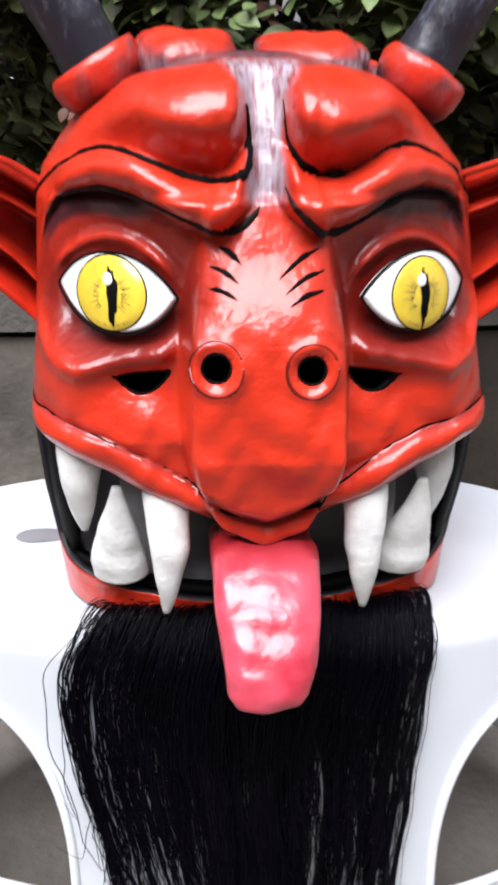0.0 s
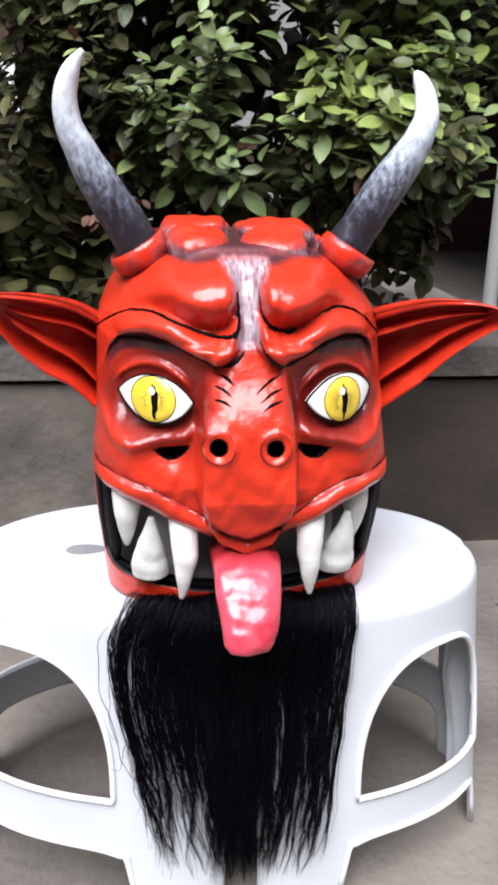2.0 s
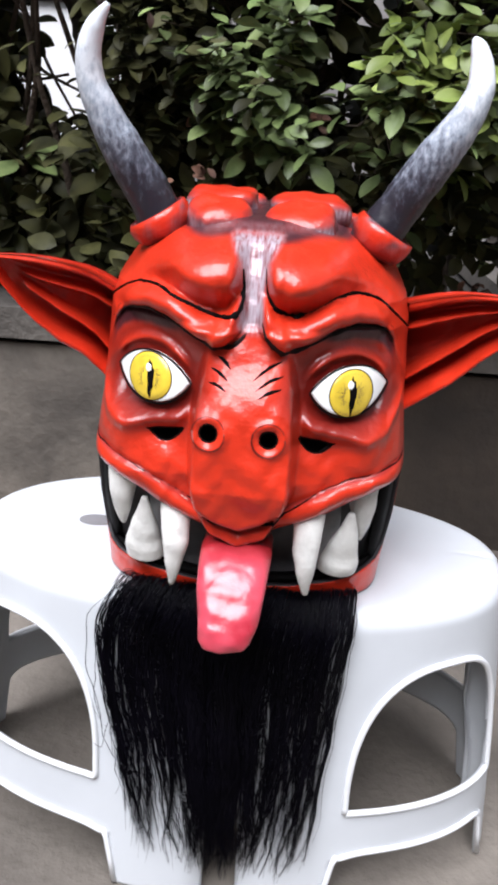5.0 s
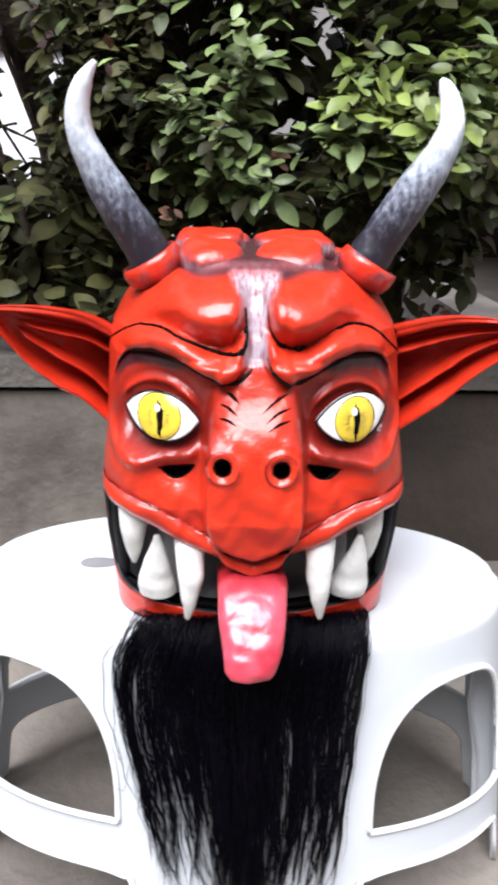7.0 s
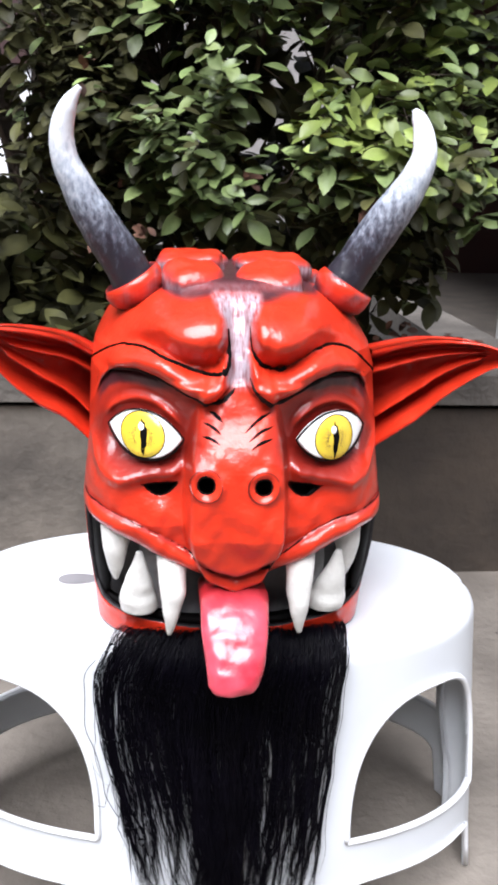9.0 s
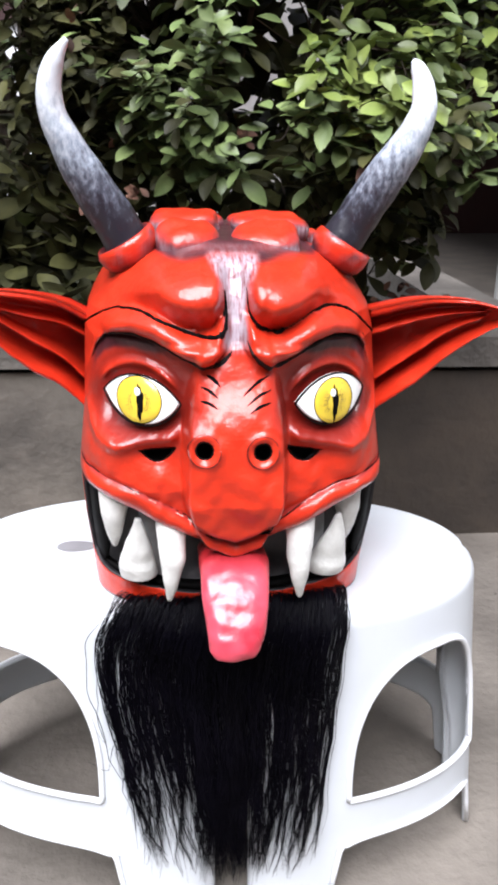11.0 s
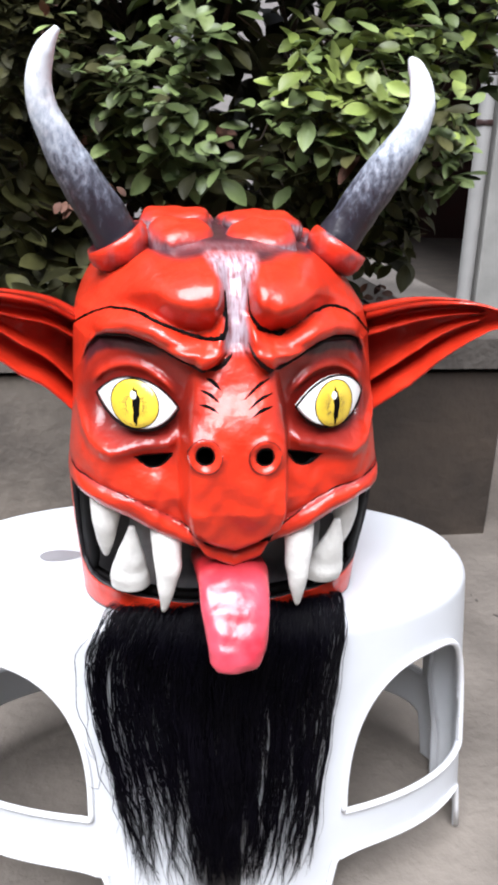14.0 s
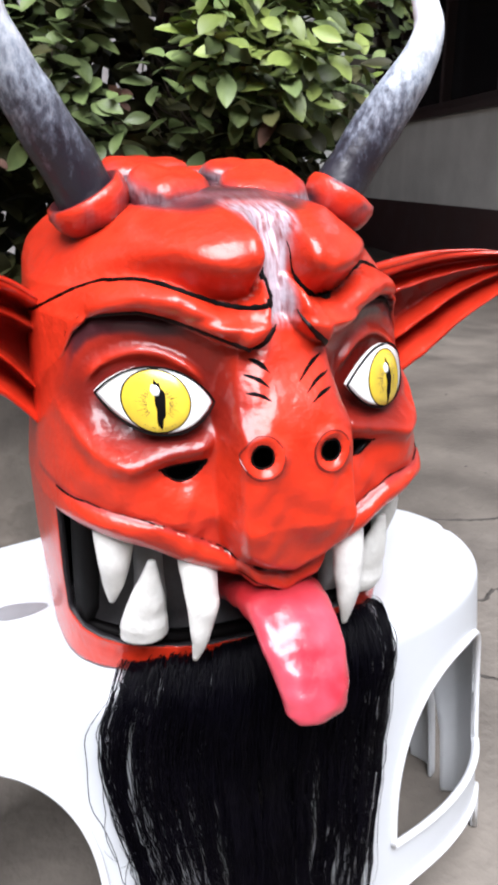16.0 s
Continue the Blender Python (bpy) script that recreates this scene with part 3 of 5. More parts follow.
def eyeball(side):
    """An almond of white with a raised yellow iris, a slit pupil and a painted glint."""
    cx, cz = side * 0.0875, 0.6665
    h, v = 0.0355, 0.0215

    def bulge(x, z):
        u, w = (x - cx) / h, (z - cz) / v
        base = float(shell(np.array(x), np.array(z)))
        return base - 0.0035 - 0.0075 * max(0.0, 1 - u * u) * max(0.0, 1 - 0.55 * w * w)

    rings, segs = 16, 64
    verts, faces = [], []
    for i in range(rings + 1):
        r = i / rings
        for k in range(segs):
            a = 2 * math.pi * k / segs
            ca, sa = math.cos(a), math.sin(a)
            almond = (1 - abs(ca) ** 2.2) ** 0.9
            x, z = cx + h * ca * r, cz + v * math.copysign(almond, sa) * r + 0.002 * ca * side * r
            verts.append((x, bulge(x, z) + (0.006 if i == rings else 0.0), z))
    faces = grid_faces(rings + 1, segs, True)
    eye = link("eye", mesh_from("eye", verts, faces, EYEWHITE), MASK, "bulging white eye with black outline")
    ix, iz, rx, rz = (-0.0895, 0.667, 0.0205, 0.0205) if side < 0 else (0.0885, 0.665, 0.0195, 0.0205)

    def disc(name, cxx, czz, ra, rb, lift, mat, shape=None, rings=8, segs=48, label=""):
        vs = []
        for i in range(rings + 1):
            for k in range(segs):
                a = 2 * math.pi * k / segs
                m = shape(a) if shape else 1.0
                x, z = cxx + ra * m * math.cos(a) * i / rings, czz + rb * m * math.sin(a) * i / rings
                vs.append((x, bulge(x, z) - lift * (1.0 if i < rings else 0.1), z))
        return link(name, mesh_from(name, vs, grid_faces(rings + 1, segs, True), mat), eye, label)

    disc("iris_outline", ix, iz, rx + 0.0006, rz + 0.0006, 0.0006, BLACK)
    disc("iris", ix, iz, rx, rz, 0.0011, IRIS, label="yellow iris with fine dark rays")
    disc("pupil", ix + 0.001, iz - 0.001, 0.0034, 0.0165, 0.0016, BLACK, lambda a: (abs(math.cos(a)) ** 2.0 + abs(math.sin(a)) ** 2.0) ** (-1 / 2.0) * (1 + 0.14 * math.sin(3 * a + 1) + 0.10 * math.sin(7 * a + side)), label="black slit pupil")
    disc("glint", ix - 0.001, iz + 0.008, 0.0034, 0.0045, 0.0020, EYEWHITE, segs=20, rings=3, label="white painted glint")
    rng = random.Random(5 + side)
    rays_v, rays_f = [], []
    for k in range(44):
        a = 2 * math.pi * (k + rng.uniform(-0.3, 0.3)) / 44
        r0, r1 = 0.30 + rng.uniform(0, 0.1), 0.48 + rng.uniform(0, 0.22)
        if abs(math.sin(a)) > 0.8:
            r0 = 0.82
            r1 = 0.88
        for r, w in ((r0, 0.00022), (r1, 0.00005)):
            for s in (-1, 1):
                x = ix + rx * r * math.cos(a) - s * w * math.sin(a)
                z = iz + rz * r * math.sin(a) + s * w * math.cos(a)
                rays_v.append((x, bulge(x, z) - 0.0014, z))
        n = 4 * k
        rays_f.append((n, n + 1, n + 3, n + 2))
    link("iris_rays", mesh_from("iris_rays", rays_v, rays_f, BARK), eye)
    # black rim along the lids
    rim = [(cx + h * 1.01 * math.cos(a), cz + v * 1.03 * math.copysign((1 - abs(math.cos(a)) ** 2.2) ** 0.9, math.sin(a)) + 0.002 * math.cos(a) * side) for a in np.linspace(0, 2 * math.pi, 72)]
    pts = [(x, bulge(x, z) + 0.0002, z) for x, z in rim]
    vs, fs = sweep(pts, [0.0008, 0.0008], sides=6, count=140)
    link("eye_rim", mesh_from("eye_rim", vs, fs, BLACK), eye)


eyeball(-1)
eyeball(1)


def horn(points, radii):
    vs, fs = sweep(points, radii, sides=28, count=80, wobble=0.05, up=(0, 1, 0))
    me = mesh_from("horn", vs, fs, HORN)
    return link("horn", me, MASK, "curved horn dry-brushed from charcoal to white")


def horn_material():
    """Charcoal at the root, dry-brushed to white at the tip along the height."""
    mat = material("horn_paint", (0.5, 0.5, 0.5), 0.40, spread=0.1, scale=26, fine=90, bump=0.5, depth=0.0022, coat=0.15)
    n, l = mat.node_tree.nodes, mat.node_tree.links
    b = n["Principled BSDF"]
    co = n.new("ShaderNodeTexCoord")
    sep = n.new("ShaderNodeSeparateXYZ")
    l.new(co.outputs["Object"], sep.inputs[0])
    mp = n.new("ShaderNodeMapping")
    mp.inputs["Scale"].default_value = (76, 70, 40)
    mp.inputs["Rotation"].default_value = (0.0, radians(24), 0.0)
    l.new(co.outputs["Object"], mp.inputs[0])
    nz = n.new("ShaderNodeTexNoise")
    nz.inputs["Scale"].default_value, nz.inputs["Detail"].default_value, nz.inputs["Roughness"].default_value = 2.3, 7.0, 0.66
    l.new(mp.outputs[0], nz.inputs["Vector"])
    rng = n.new("ShaderNodeMapRange")
    rng.inputs["From Min"].default_value, rng.inputs["From Max"].default_value = 0.808, 0.935
    l.new(sep.outputs[2], rng.inputs[0])
    mad = n.new("ShaderNodeMath")
    mad.operation = "MULTIPLY_ADD"
    mad.inputs[1].default_value, mad.inputs[2].default_value = 1.12, -0.555
    l.new(nz.outputs["Fac"], mad.inputs[0])
    add = n.new("ShaderNodeMath")
    add.operation = "ADD"
    l.new(rng.outputs[0], add.inputs[0])
    l.new(mad.outputs[0], add.inputs[1])
    ramp = n.new("ShaderNodeValToRGB")
    r = ramp.color_ramp
    r.elements[0].position, r.elements[0].color = 0.12, (0.018, 0.016, 0.024, 1)
    r.elements[1].position, r.elements[1].color = 0.92, (0.66, 0.69, 0.73, 1)
    for p, c in ((0.32, (0.075, 0.082, 0.108, 1)), (0.58, (0.31, 0.35, 0.41, 1))):
        el = r.elements.new(p)
        el.color = c
    l.new(add.outputs[0], ramp.inputs[0])
    l.new(ramp.outputs[0], b.inputs["Base Color"])
    return mat


HORN = horn_material()
horn([(-0.094, -0.022, 0.770), (-0.110, -0.026, 0.810), (-0.126, -0.030, 0.835), (-0.1405, -0.036, 0.859), (-0.1525, -0.041, 0.8825), (-0.1625, -0.045, 0.906), (-0.1640, -0.048, 0.929), (-0.1575, -0.050, 0.951), (-0.1460, -0.051, 0.968)], [0.0225, 0.0215, 0.0207, 0.0188, 0.0157, 0.0128, 0.0112, 0.0085, 0.0025])
horn([(0.096, -0.012, 0.770), (0.125, -0.016, 0.815), (0.141, -0.022, 0.842), (0.156, -0.030, 0.868), (0.1685, -0.035, 0.889), (0.1800, -0.036, 0.915), (0.1812, -0.028, 0.938), (0.1780, -0.017, 0.955), (0.1745, -0.011, 0.963)], [0.0225, 0.0208, 0.0205, 0.0190, 0.0162, 0.0130, 0.0105, 0.0075, 0.0030])


def horn_collar(top, axis):
    """A short cuff round the horn's root with a rounded, turned-in lip."""
    d = Vector(axis).normalized()
    u = d.orthogonal().normalized()
    w = d.cross(u)
    profile = [(-0.026, 0.0120), (-0.024, 0.0225), (-0.0185, 0.0276), (-0.011, 0.0304), (-0.004, 0.0312), (0.0015, 0.0296), (0.0022, 0.0262), (-0.006, 0.0222)]
    cols, vs, stain = 56, [], []
    for k, (h, r) in enumerate(profile):
        for c in range(cols):
            a = 2 * math.pi * c / cols
            q = Vector(top) + d * h + (u * math.cos(a) + w * math.sin(a)) * r
            q += (q - Vector(top)).normalized() * 0.0016 * noise.noise(q * 90)
            vs.append(q)
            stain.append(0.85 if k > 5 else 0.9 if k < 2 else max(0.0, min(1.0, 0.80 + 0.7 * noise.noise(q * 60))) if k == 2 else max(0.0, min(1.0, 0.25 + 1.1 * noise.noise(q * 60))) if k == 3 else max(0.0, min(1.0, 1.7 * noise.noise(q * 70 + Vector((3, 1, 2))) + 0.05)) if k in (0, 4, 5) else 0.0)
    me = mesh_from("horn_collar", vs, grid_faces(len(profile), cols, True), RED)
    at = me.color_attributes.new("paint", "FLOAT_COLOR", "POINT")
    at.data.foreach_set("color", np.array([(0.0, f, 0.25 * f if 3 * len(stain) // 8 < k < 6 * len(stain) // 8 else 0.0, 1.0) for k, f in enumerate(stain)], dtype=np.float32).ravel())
    link("horn_collar", me, MASK, "thick red collar round the horn")


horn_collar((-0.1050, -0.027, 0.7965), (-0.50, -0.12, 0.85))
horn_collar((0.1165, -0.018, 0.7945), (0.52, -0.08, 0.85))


def brain_lobe(cx, cy, cz, rx, ry, rz, turn=0.0, tilt=0.0):
    """A flat-topped pillow of papier-mache, dark violet paint round its foot."""
    rows, cols = 22, 36
    vs, foot = [], []
    for i in range(rows + 1):
        p = math.pi * i / rows
        for k in range(cols):
            a = 2 * math.pi * k / cols
            sx = math.copysign(abs(math.cos(a)) ** 0.74, math.cos(a)) * math.sin(p) ** 0.42
            sy = math.copysign(abs(math.sin(a)) ** 0.74, math.sin(a)) * math.sin(p) ** 0.42
            sz = math.copysign(abs(math.cos(p)) ** 0.72, math.cos(p))
            v = Vector((rx * sx, ry * sy, rz * sz))
            v.z += tilt * v.y
            v *= 1 + 0.16 * noise.noise(v * 48 + Vector((cx * 90, cy * 70, 0)))
            vs.append(Matrix.Rotation(radians(turn), 3, "Z") @ v + Vector((cx, cy, cz)))
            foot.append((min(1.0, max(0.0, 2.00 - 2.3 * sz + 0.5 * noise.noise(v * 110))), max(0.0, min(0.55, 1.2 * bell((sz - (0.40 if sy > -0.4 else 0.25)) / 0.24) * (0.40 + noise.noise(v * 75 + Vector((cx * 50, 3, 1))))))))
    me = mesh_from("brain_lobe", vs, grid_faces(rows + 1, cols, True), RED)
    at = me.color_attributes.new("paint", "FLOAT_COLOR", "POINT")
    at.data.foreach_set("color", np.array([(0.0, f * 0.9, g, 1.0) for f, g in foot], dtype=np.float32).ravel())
    link("brain_lobe", me, MASK)


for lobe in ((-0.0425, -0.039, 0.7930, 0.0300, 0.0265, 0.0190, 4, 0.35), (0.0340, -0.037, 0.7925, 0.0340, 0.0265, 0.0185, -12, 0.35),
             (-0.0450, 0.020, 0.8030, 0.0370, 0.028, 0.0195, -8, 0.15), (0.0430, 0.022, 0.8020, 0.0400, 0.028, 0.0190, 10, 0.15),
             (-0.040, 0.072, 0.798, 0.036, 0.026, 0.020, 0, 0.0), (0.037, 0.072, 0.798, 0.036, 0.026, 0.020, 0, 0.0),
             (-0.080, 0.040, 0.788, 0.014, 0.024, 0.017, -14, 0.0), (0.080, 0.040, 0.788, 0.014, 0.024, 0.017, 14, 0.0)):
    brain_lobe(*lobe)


def ear(side, tip, ty, upper, lower):
    """A cupped, pointed ear: thick rim, a deep hollow and two inner folds that meet before the tip."""
    nu, nv = 44, 60
    depth = [-0.022 + (ty + 0.022) * (x - upper[0][0]) / (tip[0] - upper[0][0]) for x, _ in upper]
    top = curve([(side * x, y, z) for (x, z), y in zip(upper, depth)] + [(side * tip[0], ty, tip[1])], nu)
    low = curve([(side * x, y + 0.008, z) for (x, z), y in zip(lower, depth)] + [(side * tip[0], ty, tip[1] - 0.004)], nu)
    front, rear, hue = [], [], []
    for i in range(nu):
        u = i / (nu - 1)
        for j in range(nv):
            v = j / (nv - 1)
            q = low[i] * (1 - v) + top[i] * v
            hollow = 0.030 * (1 - u) ** 0.6 * (1 - (2 * v - 1) ** 4)
            rim = 0.015 * (bell((v - 0.94) / 0.062) + bell((v - 0.06) / 0.062))
            fade = (1 - u) ** 0.4 if u < 1 else 0.0
            near = 1 - sstep(0.72, 0.84, u)
            fold = 0.025 * (bell((v - (0.27 + 0.24 * u)) / 0.046) + bell((v - (0.76 - 0.12 * u)) / 0.044)) * fade * near
            w = noise.noise(Vector(q * 70)) * 0.002
            front.append(q + np.array((0, hollow - rim - fold + w, 0)))
            # darker red mixed into the hollow, plain red on rim and folds
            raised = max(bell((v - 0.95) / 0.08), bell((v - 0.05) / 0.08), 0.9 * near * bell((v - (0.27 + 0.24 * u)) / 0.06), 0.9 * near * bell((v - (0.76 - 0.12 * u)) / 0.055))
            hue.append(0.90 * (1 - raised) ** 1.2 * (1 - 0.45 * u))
            rear.append(q + np.array((side * -0.004, hollow * 0.8 + 0.010 + 0.012 * (1 - u), 0)))
    n = nu * nv
    faces = grid_faces(nu, nv) + [tuple(reversed([k + n for k in f])) for f in grid_faces(nu, nv)]
    for i in range(nu - 1):
        for e in (0, nv - 1):
            a, b = i * nv + e, (i + 1) * nv + e
            faces.append((a, b, b + n, a + n))
    me = mesh_from("ear", front + rear, faces, RED)
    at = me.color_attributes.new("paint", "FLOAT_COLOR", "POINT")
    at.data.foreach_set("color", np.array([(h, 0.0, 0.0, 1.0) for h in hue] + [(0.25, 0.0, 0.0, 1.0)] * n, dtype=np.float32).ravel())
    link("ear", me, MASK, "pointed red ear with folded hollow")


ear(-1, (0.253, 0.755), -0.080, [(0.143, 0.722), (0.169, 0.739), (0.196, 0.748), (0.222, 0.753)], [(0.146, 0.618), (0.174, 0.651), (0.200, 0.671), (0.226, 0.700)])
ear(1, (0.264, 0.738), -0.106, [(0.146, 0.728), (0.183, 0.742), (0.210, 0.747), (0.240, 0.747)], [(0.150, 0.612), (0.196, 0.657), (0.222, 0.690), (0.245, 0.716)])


def tooth(points, radii, flat=0.7, name="fang", mat=None):
    vs, fs = sweep(points, radii, sides=18, count=30, flat=flat, wobble=0.10)
    link(name, mesh_from(name, vs, fs, mat or TOOTH), MASK, "chunky off-white tooth")


for s in (-1, 1):
    tooth([(s * 0.0630, -0.128, 0.556), (s * 0.0632, -0.137, 0.535), (s * 0.0622, -0.142, 0.505), (s * 0.0638, -0.140, 0.478), (s * 0.0660, -0.133, 0.455)], [0.0145, 0.0146, 0.0122, 0.0076, 0.0024])
    lean = 0.0 if s < 0 else 0.008
    tooth([(s * 0.0975, -0.103, 0.470), (s * 0.0980, -0.107, 0.482), (s * (0.0975 + 0.3 * lean), -0.112, 0.499), (s * (0.0960 + 0.8 * lean), -0.118, 0.518), (s * (0.0950 + lean), -0.125, 0.543)], [0.0195, 0.0190, 0.0160, 0.0105, 0.0030], flat=0.6, name="lower_tooth")
    tuck = 0.0 if s < 0 else 0.004
    tooth([(s * (0.116 - tuck), -0.100, 0.588), (s * (0.1175 - tuck), -0.110 + tuck, 0.565), (s * (0.119 - tuck), -0.112 + tuck, 0.542), (s * (0.1200 - tuck), -0.107 + tuck, 0.520), (s * (0.1205 - tuck), -0.100 + tuck, 0.502)], [0.0155, 0.0150, 0.0125, 0.0080, 0.0026], flat=0.8, name="upper_tooth")
    # greyish teeth further back in the jaw
    tooth([(s * 0.084, -0.078, 0.450), (s * 0.085, -0.080, 0.490), (s * 0.086, -0.080, 0.545)], [0.013, 0.013, 0.011], name="back_tooth", mat=TOOTH_GREY)


def mouth_lining():
    vs, cols = [], 40
    for z, near in ((0.4322, 0.93), (0.4335, 0.62), (0.46, 0.62), (0.50, 0.62), (0.55, 0.62), (0.60, 0.62)):
        for k in range(cols):
            x = -0.135 + 0.27 * k / (cols - 1)
            vs.append((x, near * float(shell(np.array(x * 1.05), np.array(z))) + 0.012 * math.sin(9 * k + 30 * z) * 0.2, z))
    ob = link("mouth_lining", mesh_from("mouth_lining", vs, grid_faces(6, cols), LINING), MASK, "dark lining behind the teeth")
    so = ob.modifiers.new("thickness", "SOLIDIFY")
    so.thickness = 0.003


mouth_lining()


def mouth_flange():
    """A black-painted step round the opening, set behind the red shell."""
    outline = [(x, float(jaw_edge(abs(x))), 0.0) for x in np.linspace(-0.135, 0.135, 41)]
    right = [(0.1390, 0.468, 0.5), (0.1425, 0.485, 0.9), (0.1440, 0.510, 1.0), (0.1445, 0.540, 1.0), (0.1445, 0.572, 1.0), (0.1440, 0.580, 1.0)]
    outline = [(-x, z, w) for x, z, w in reversed(right)] + outline + right
    vs = []
    for x, z, w in outline:
        wide = 0.0068 + 0.0092 * w
        nx, nz = -math.copysign(1.0, x) * min(1.0, 0.15 * (abs(x) > 0.12) + w), 1.0 - 0.85 * w
        ln = math.hypot(nx, nz)
        for a, back in ((0.0, 0.0075), (0.35 * wide, 0.0080), (wide, 0.0095), (wide, 0.0200)):
            px, pz = x + a * nx / ln, z + a * nz / ln
            vs.append((px, float(shell(np.array(max(-0.1515, min(0.1515, px))), np.array(pz))) + back, pz))
    ob = link("mouth_flange", mesh_from("mouth_flange", vs, grid_faces(len(outline), 4), BLACK), MASK, "black painted step round the open mouth")
    so = ob.modifiers.new("thickness", "SOLIDIFY")
    so.thickness, so.offset = 0.0015, 1.0


mouth_flange()


def tongue():
    path = curve([(-0.003, -0.085, 0.488), (-0.003, -0.130, 0.502), (-0.003, -0.163, 0.505), (-0.004, -0.191, 0.490), (-0.004, -0.211, 0.468), (-0.006, -0.219, 0.455), (-0.007, -0.220, 0.446)], 60)
    half = np.interp(np.linspace(0, 1, 60), [0, 0.3, 0.5, 0.7, 0.85, 0.94, 1.0], [0.034, 0.0335, 0.031, 0.026, 0.0230, 0.0180, 0.006])
    thick = np.interp(np.linspace(0, 1, 60), [0, 0.5, 0.85, 0.95, 1.0], [0.013, 0.013, 0.012, 0.009, 0.003])
    tang = np.gradient(path, axis=0)
    vs, sides = [], 32
    for i in range(60):
        t = tang[i] / np.linalg.norm(tang[i])
        w = np.cross(np.array((1.0, 0, 0)), t)
        for k in range(sides):
            a = 2 * math.pi * k / sides
            c, s = math.cos(a), math.sin(a)
            x = math.copysign(abs(c) ** 0.75, c)
            y = math.copysign(abs(s) ** 0.8, s)
            groove = 0.0035 * bell(x / 0.3) if s > 0 else 0
            q = path[i] + np.array((1.0, 0, 0)) * half[i] * x + w * (thick[i] * y - groove)
            q = q + w * 0.0030 * noise.noise(Vector(q * 75))
            vs.append(q)
    fs = grid_faces(60, sides, True)
    vs.append(path[-1])
    fs += [(60 * sides, 59 * sides + k, 59 * sides + (k + 1) % sides) for k in range(sides)]
    link("tongue", mesh_from("tongue", vs, fs, TONGUE), MASK, "long glossy pink tongue hanging out")


tongue()


# ---- the stool: an oval top, four grooved legs and arched sides ----
STOOL = thing("plastic_stool", "white moulded plastic stool with arched openings, standing on concrete", "stool")
SX, SY, SCX, SCY, TOP, SPIN = 0.317, 0.167, -0.012, 0.040, 0.428, radians(-3.0)
LEG_TURN, ARCH_HIGH, BAND_LOW = 3.5, 0.180, 0.126
# each opening: middle and half width in degrees, sill height, reach of the gap below it to either side
ARCHES = [(318.2, 21.9, 0.181, 25.7, 20.6), (227.0, 21.7, 0.192, 22.0, 26.5), (139.0, 21.8, 0.186, 26.0, 22.0), (44.0, 21.8, 0.186, 22.0, 26.0)]


def stool_ring(phi, k):
    c, s = math.cos(phi), math.sin(phi)
    square = (abs(c) ** 2.25 + abs(s) ** 2.25) ** (-1 / 2.25)
    x, y = SX * k * c * square, SY * k * s * square
    return SCX + x * math.cos(SPIN) - y * math.sin(SPIN), SCY + x * math.sin(SPIN) + y * math.cos(SPIN)


def flare(z):
    return 1 + 0.11 * (TOP - z) / (TOP - FLOOR)


def band_low(q, reach):
    return BAND_LOW - 0.022 * min(1.0, abs(q) / reach) ** 7


def arch(phi, z):
    """Below nought inside the side openings and below the lower band."""
    deg, g = math.degrees(phi), 1.0
    for centre, half, sill, before, after in ARCHES:
        q = (deg - centre + 180.0) % 360.0 - 180.0
        if abs(q) > 40.0:
            continue
        u = abs(q) / half
        if z > 0.15:
            up = sill + ARCH_HIGH * max(0.0, 1 - min(u, 1.0) ** 2.6) ** (1 / 2.6)
            g = min(g, max((u - 1.0) * 0.11, z - up, sill - z))
        reach = before if q < 0 else after
        h = reach - 2.0 * min(1.0, max(0.0, (z - FLOOR) / (BAND_LOW - FLOOR)))
        g = min(g, max((abs(q) - h) * 0.0045, z - band_low(q, reach)))
    # slit up the middle of each leg
    q = ((deg - LEG_TURN) % 90.0) - 45.0
    slit = max((45.0 - abs(q)) * 0.0045 - 0.015 * min(1.0, max(0.0, (0.36 - z) / 0.22)), z - 0.34)
    return min(g, slit)


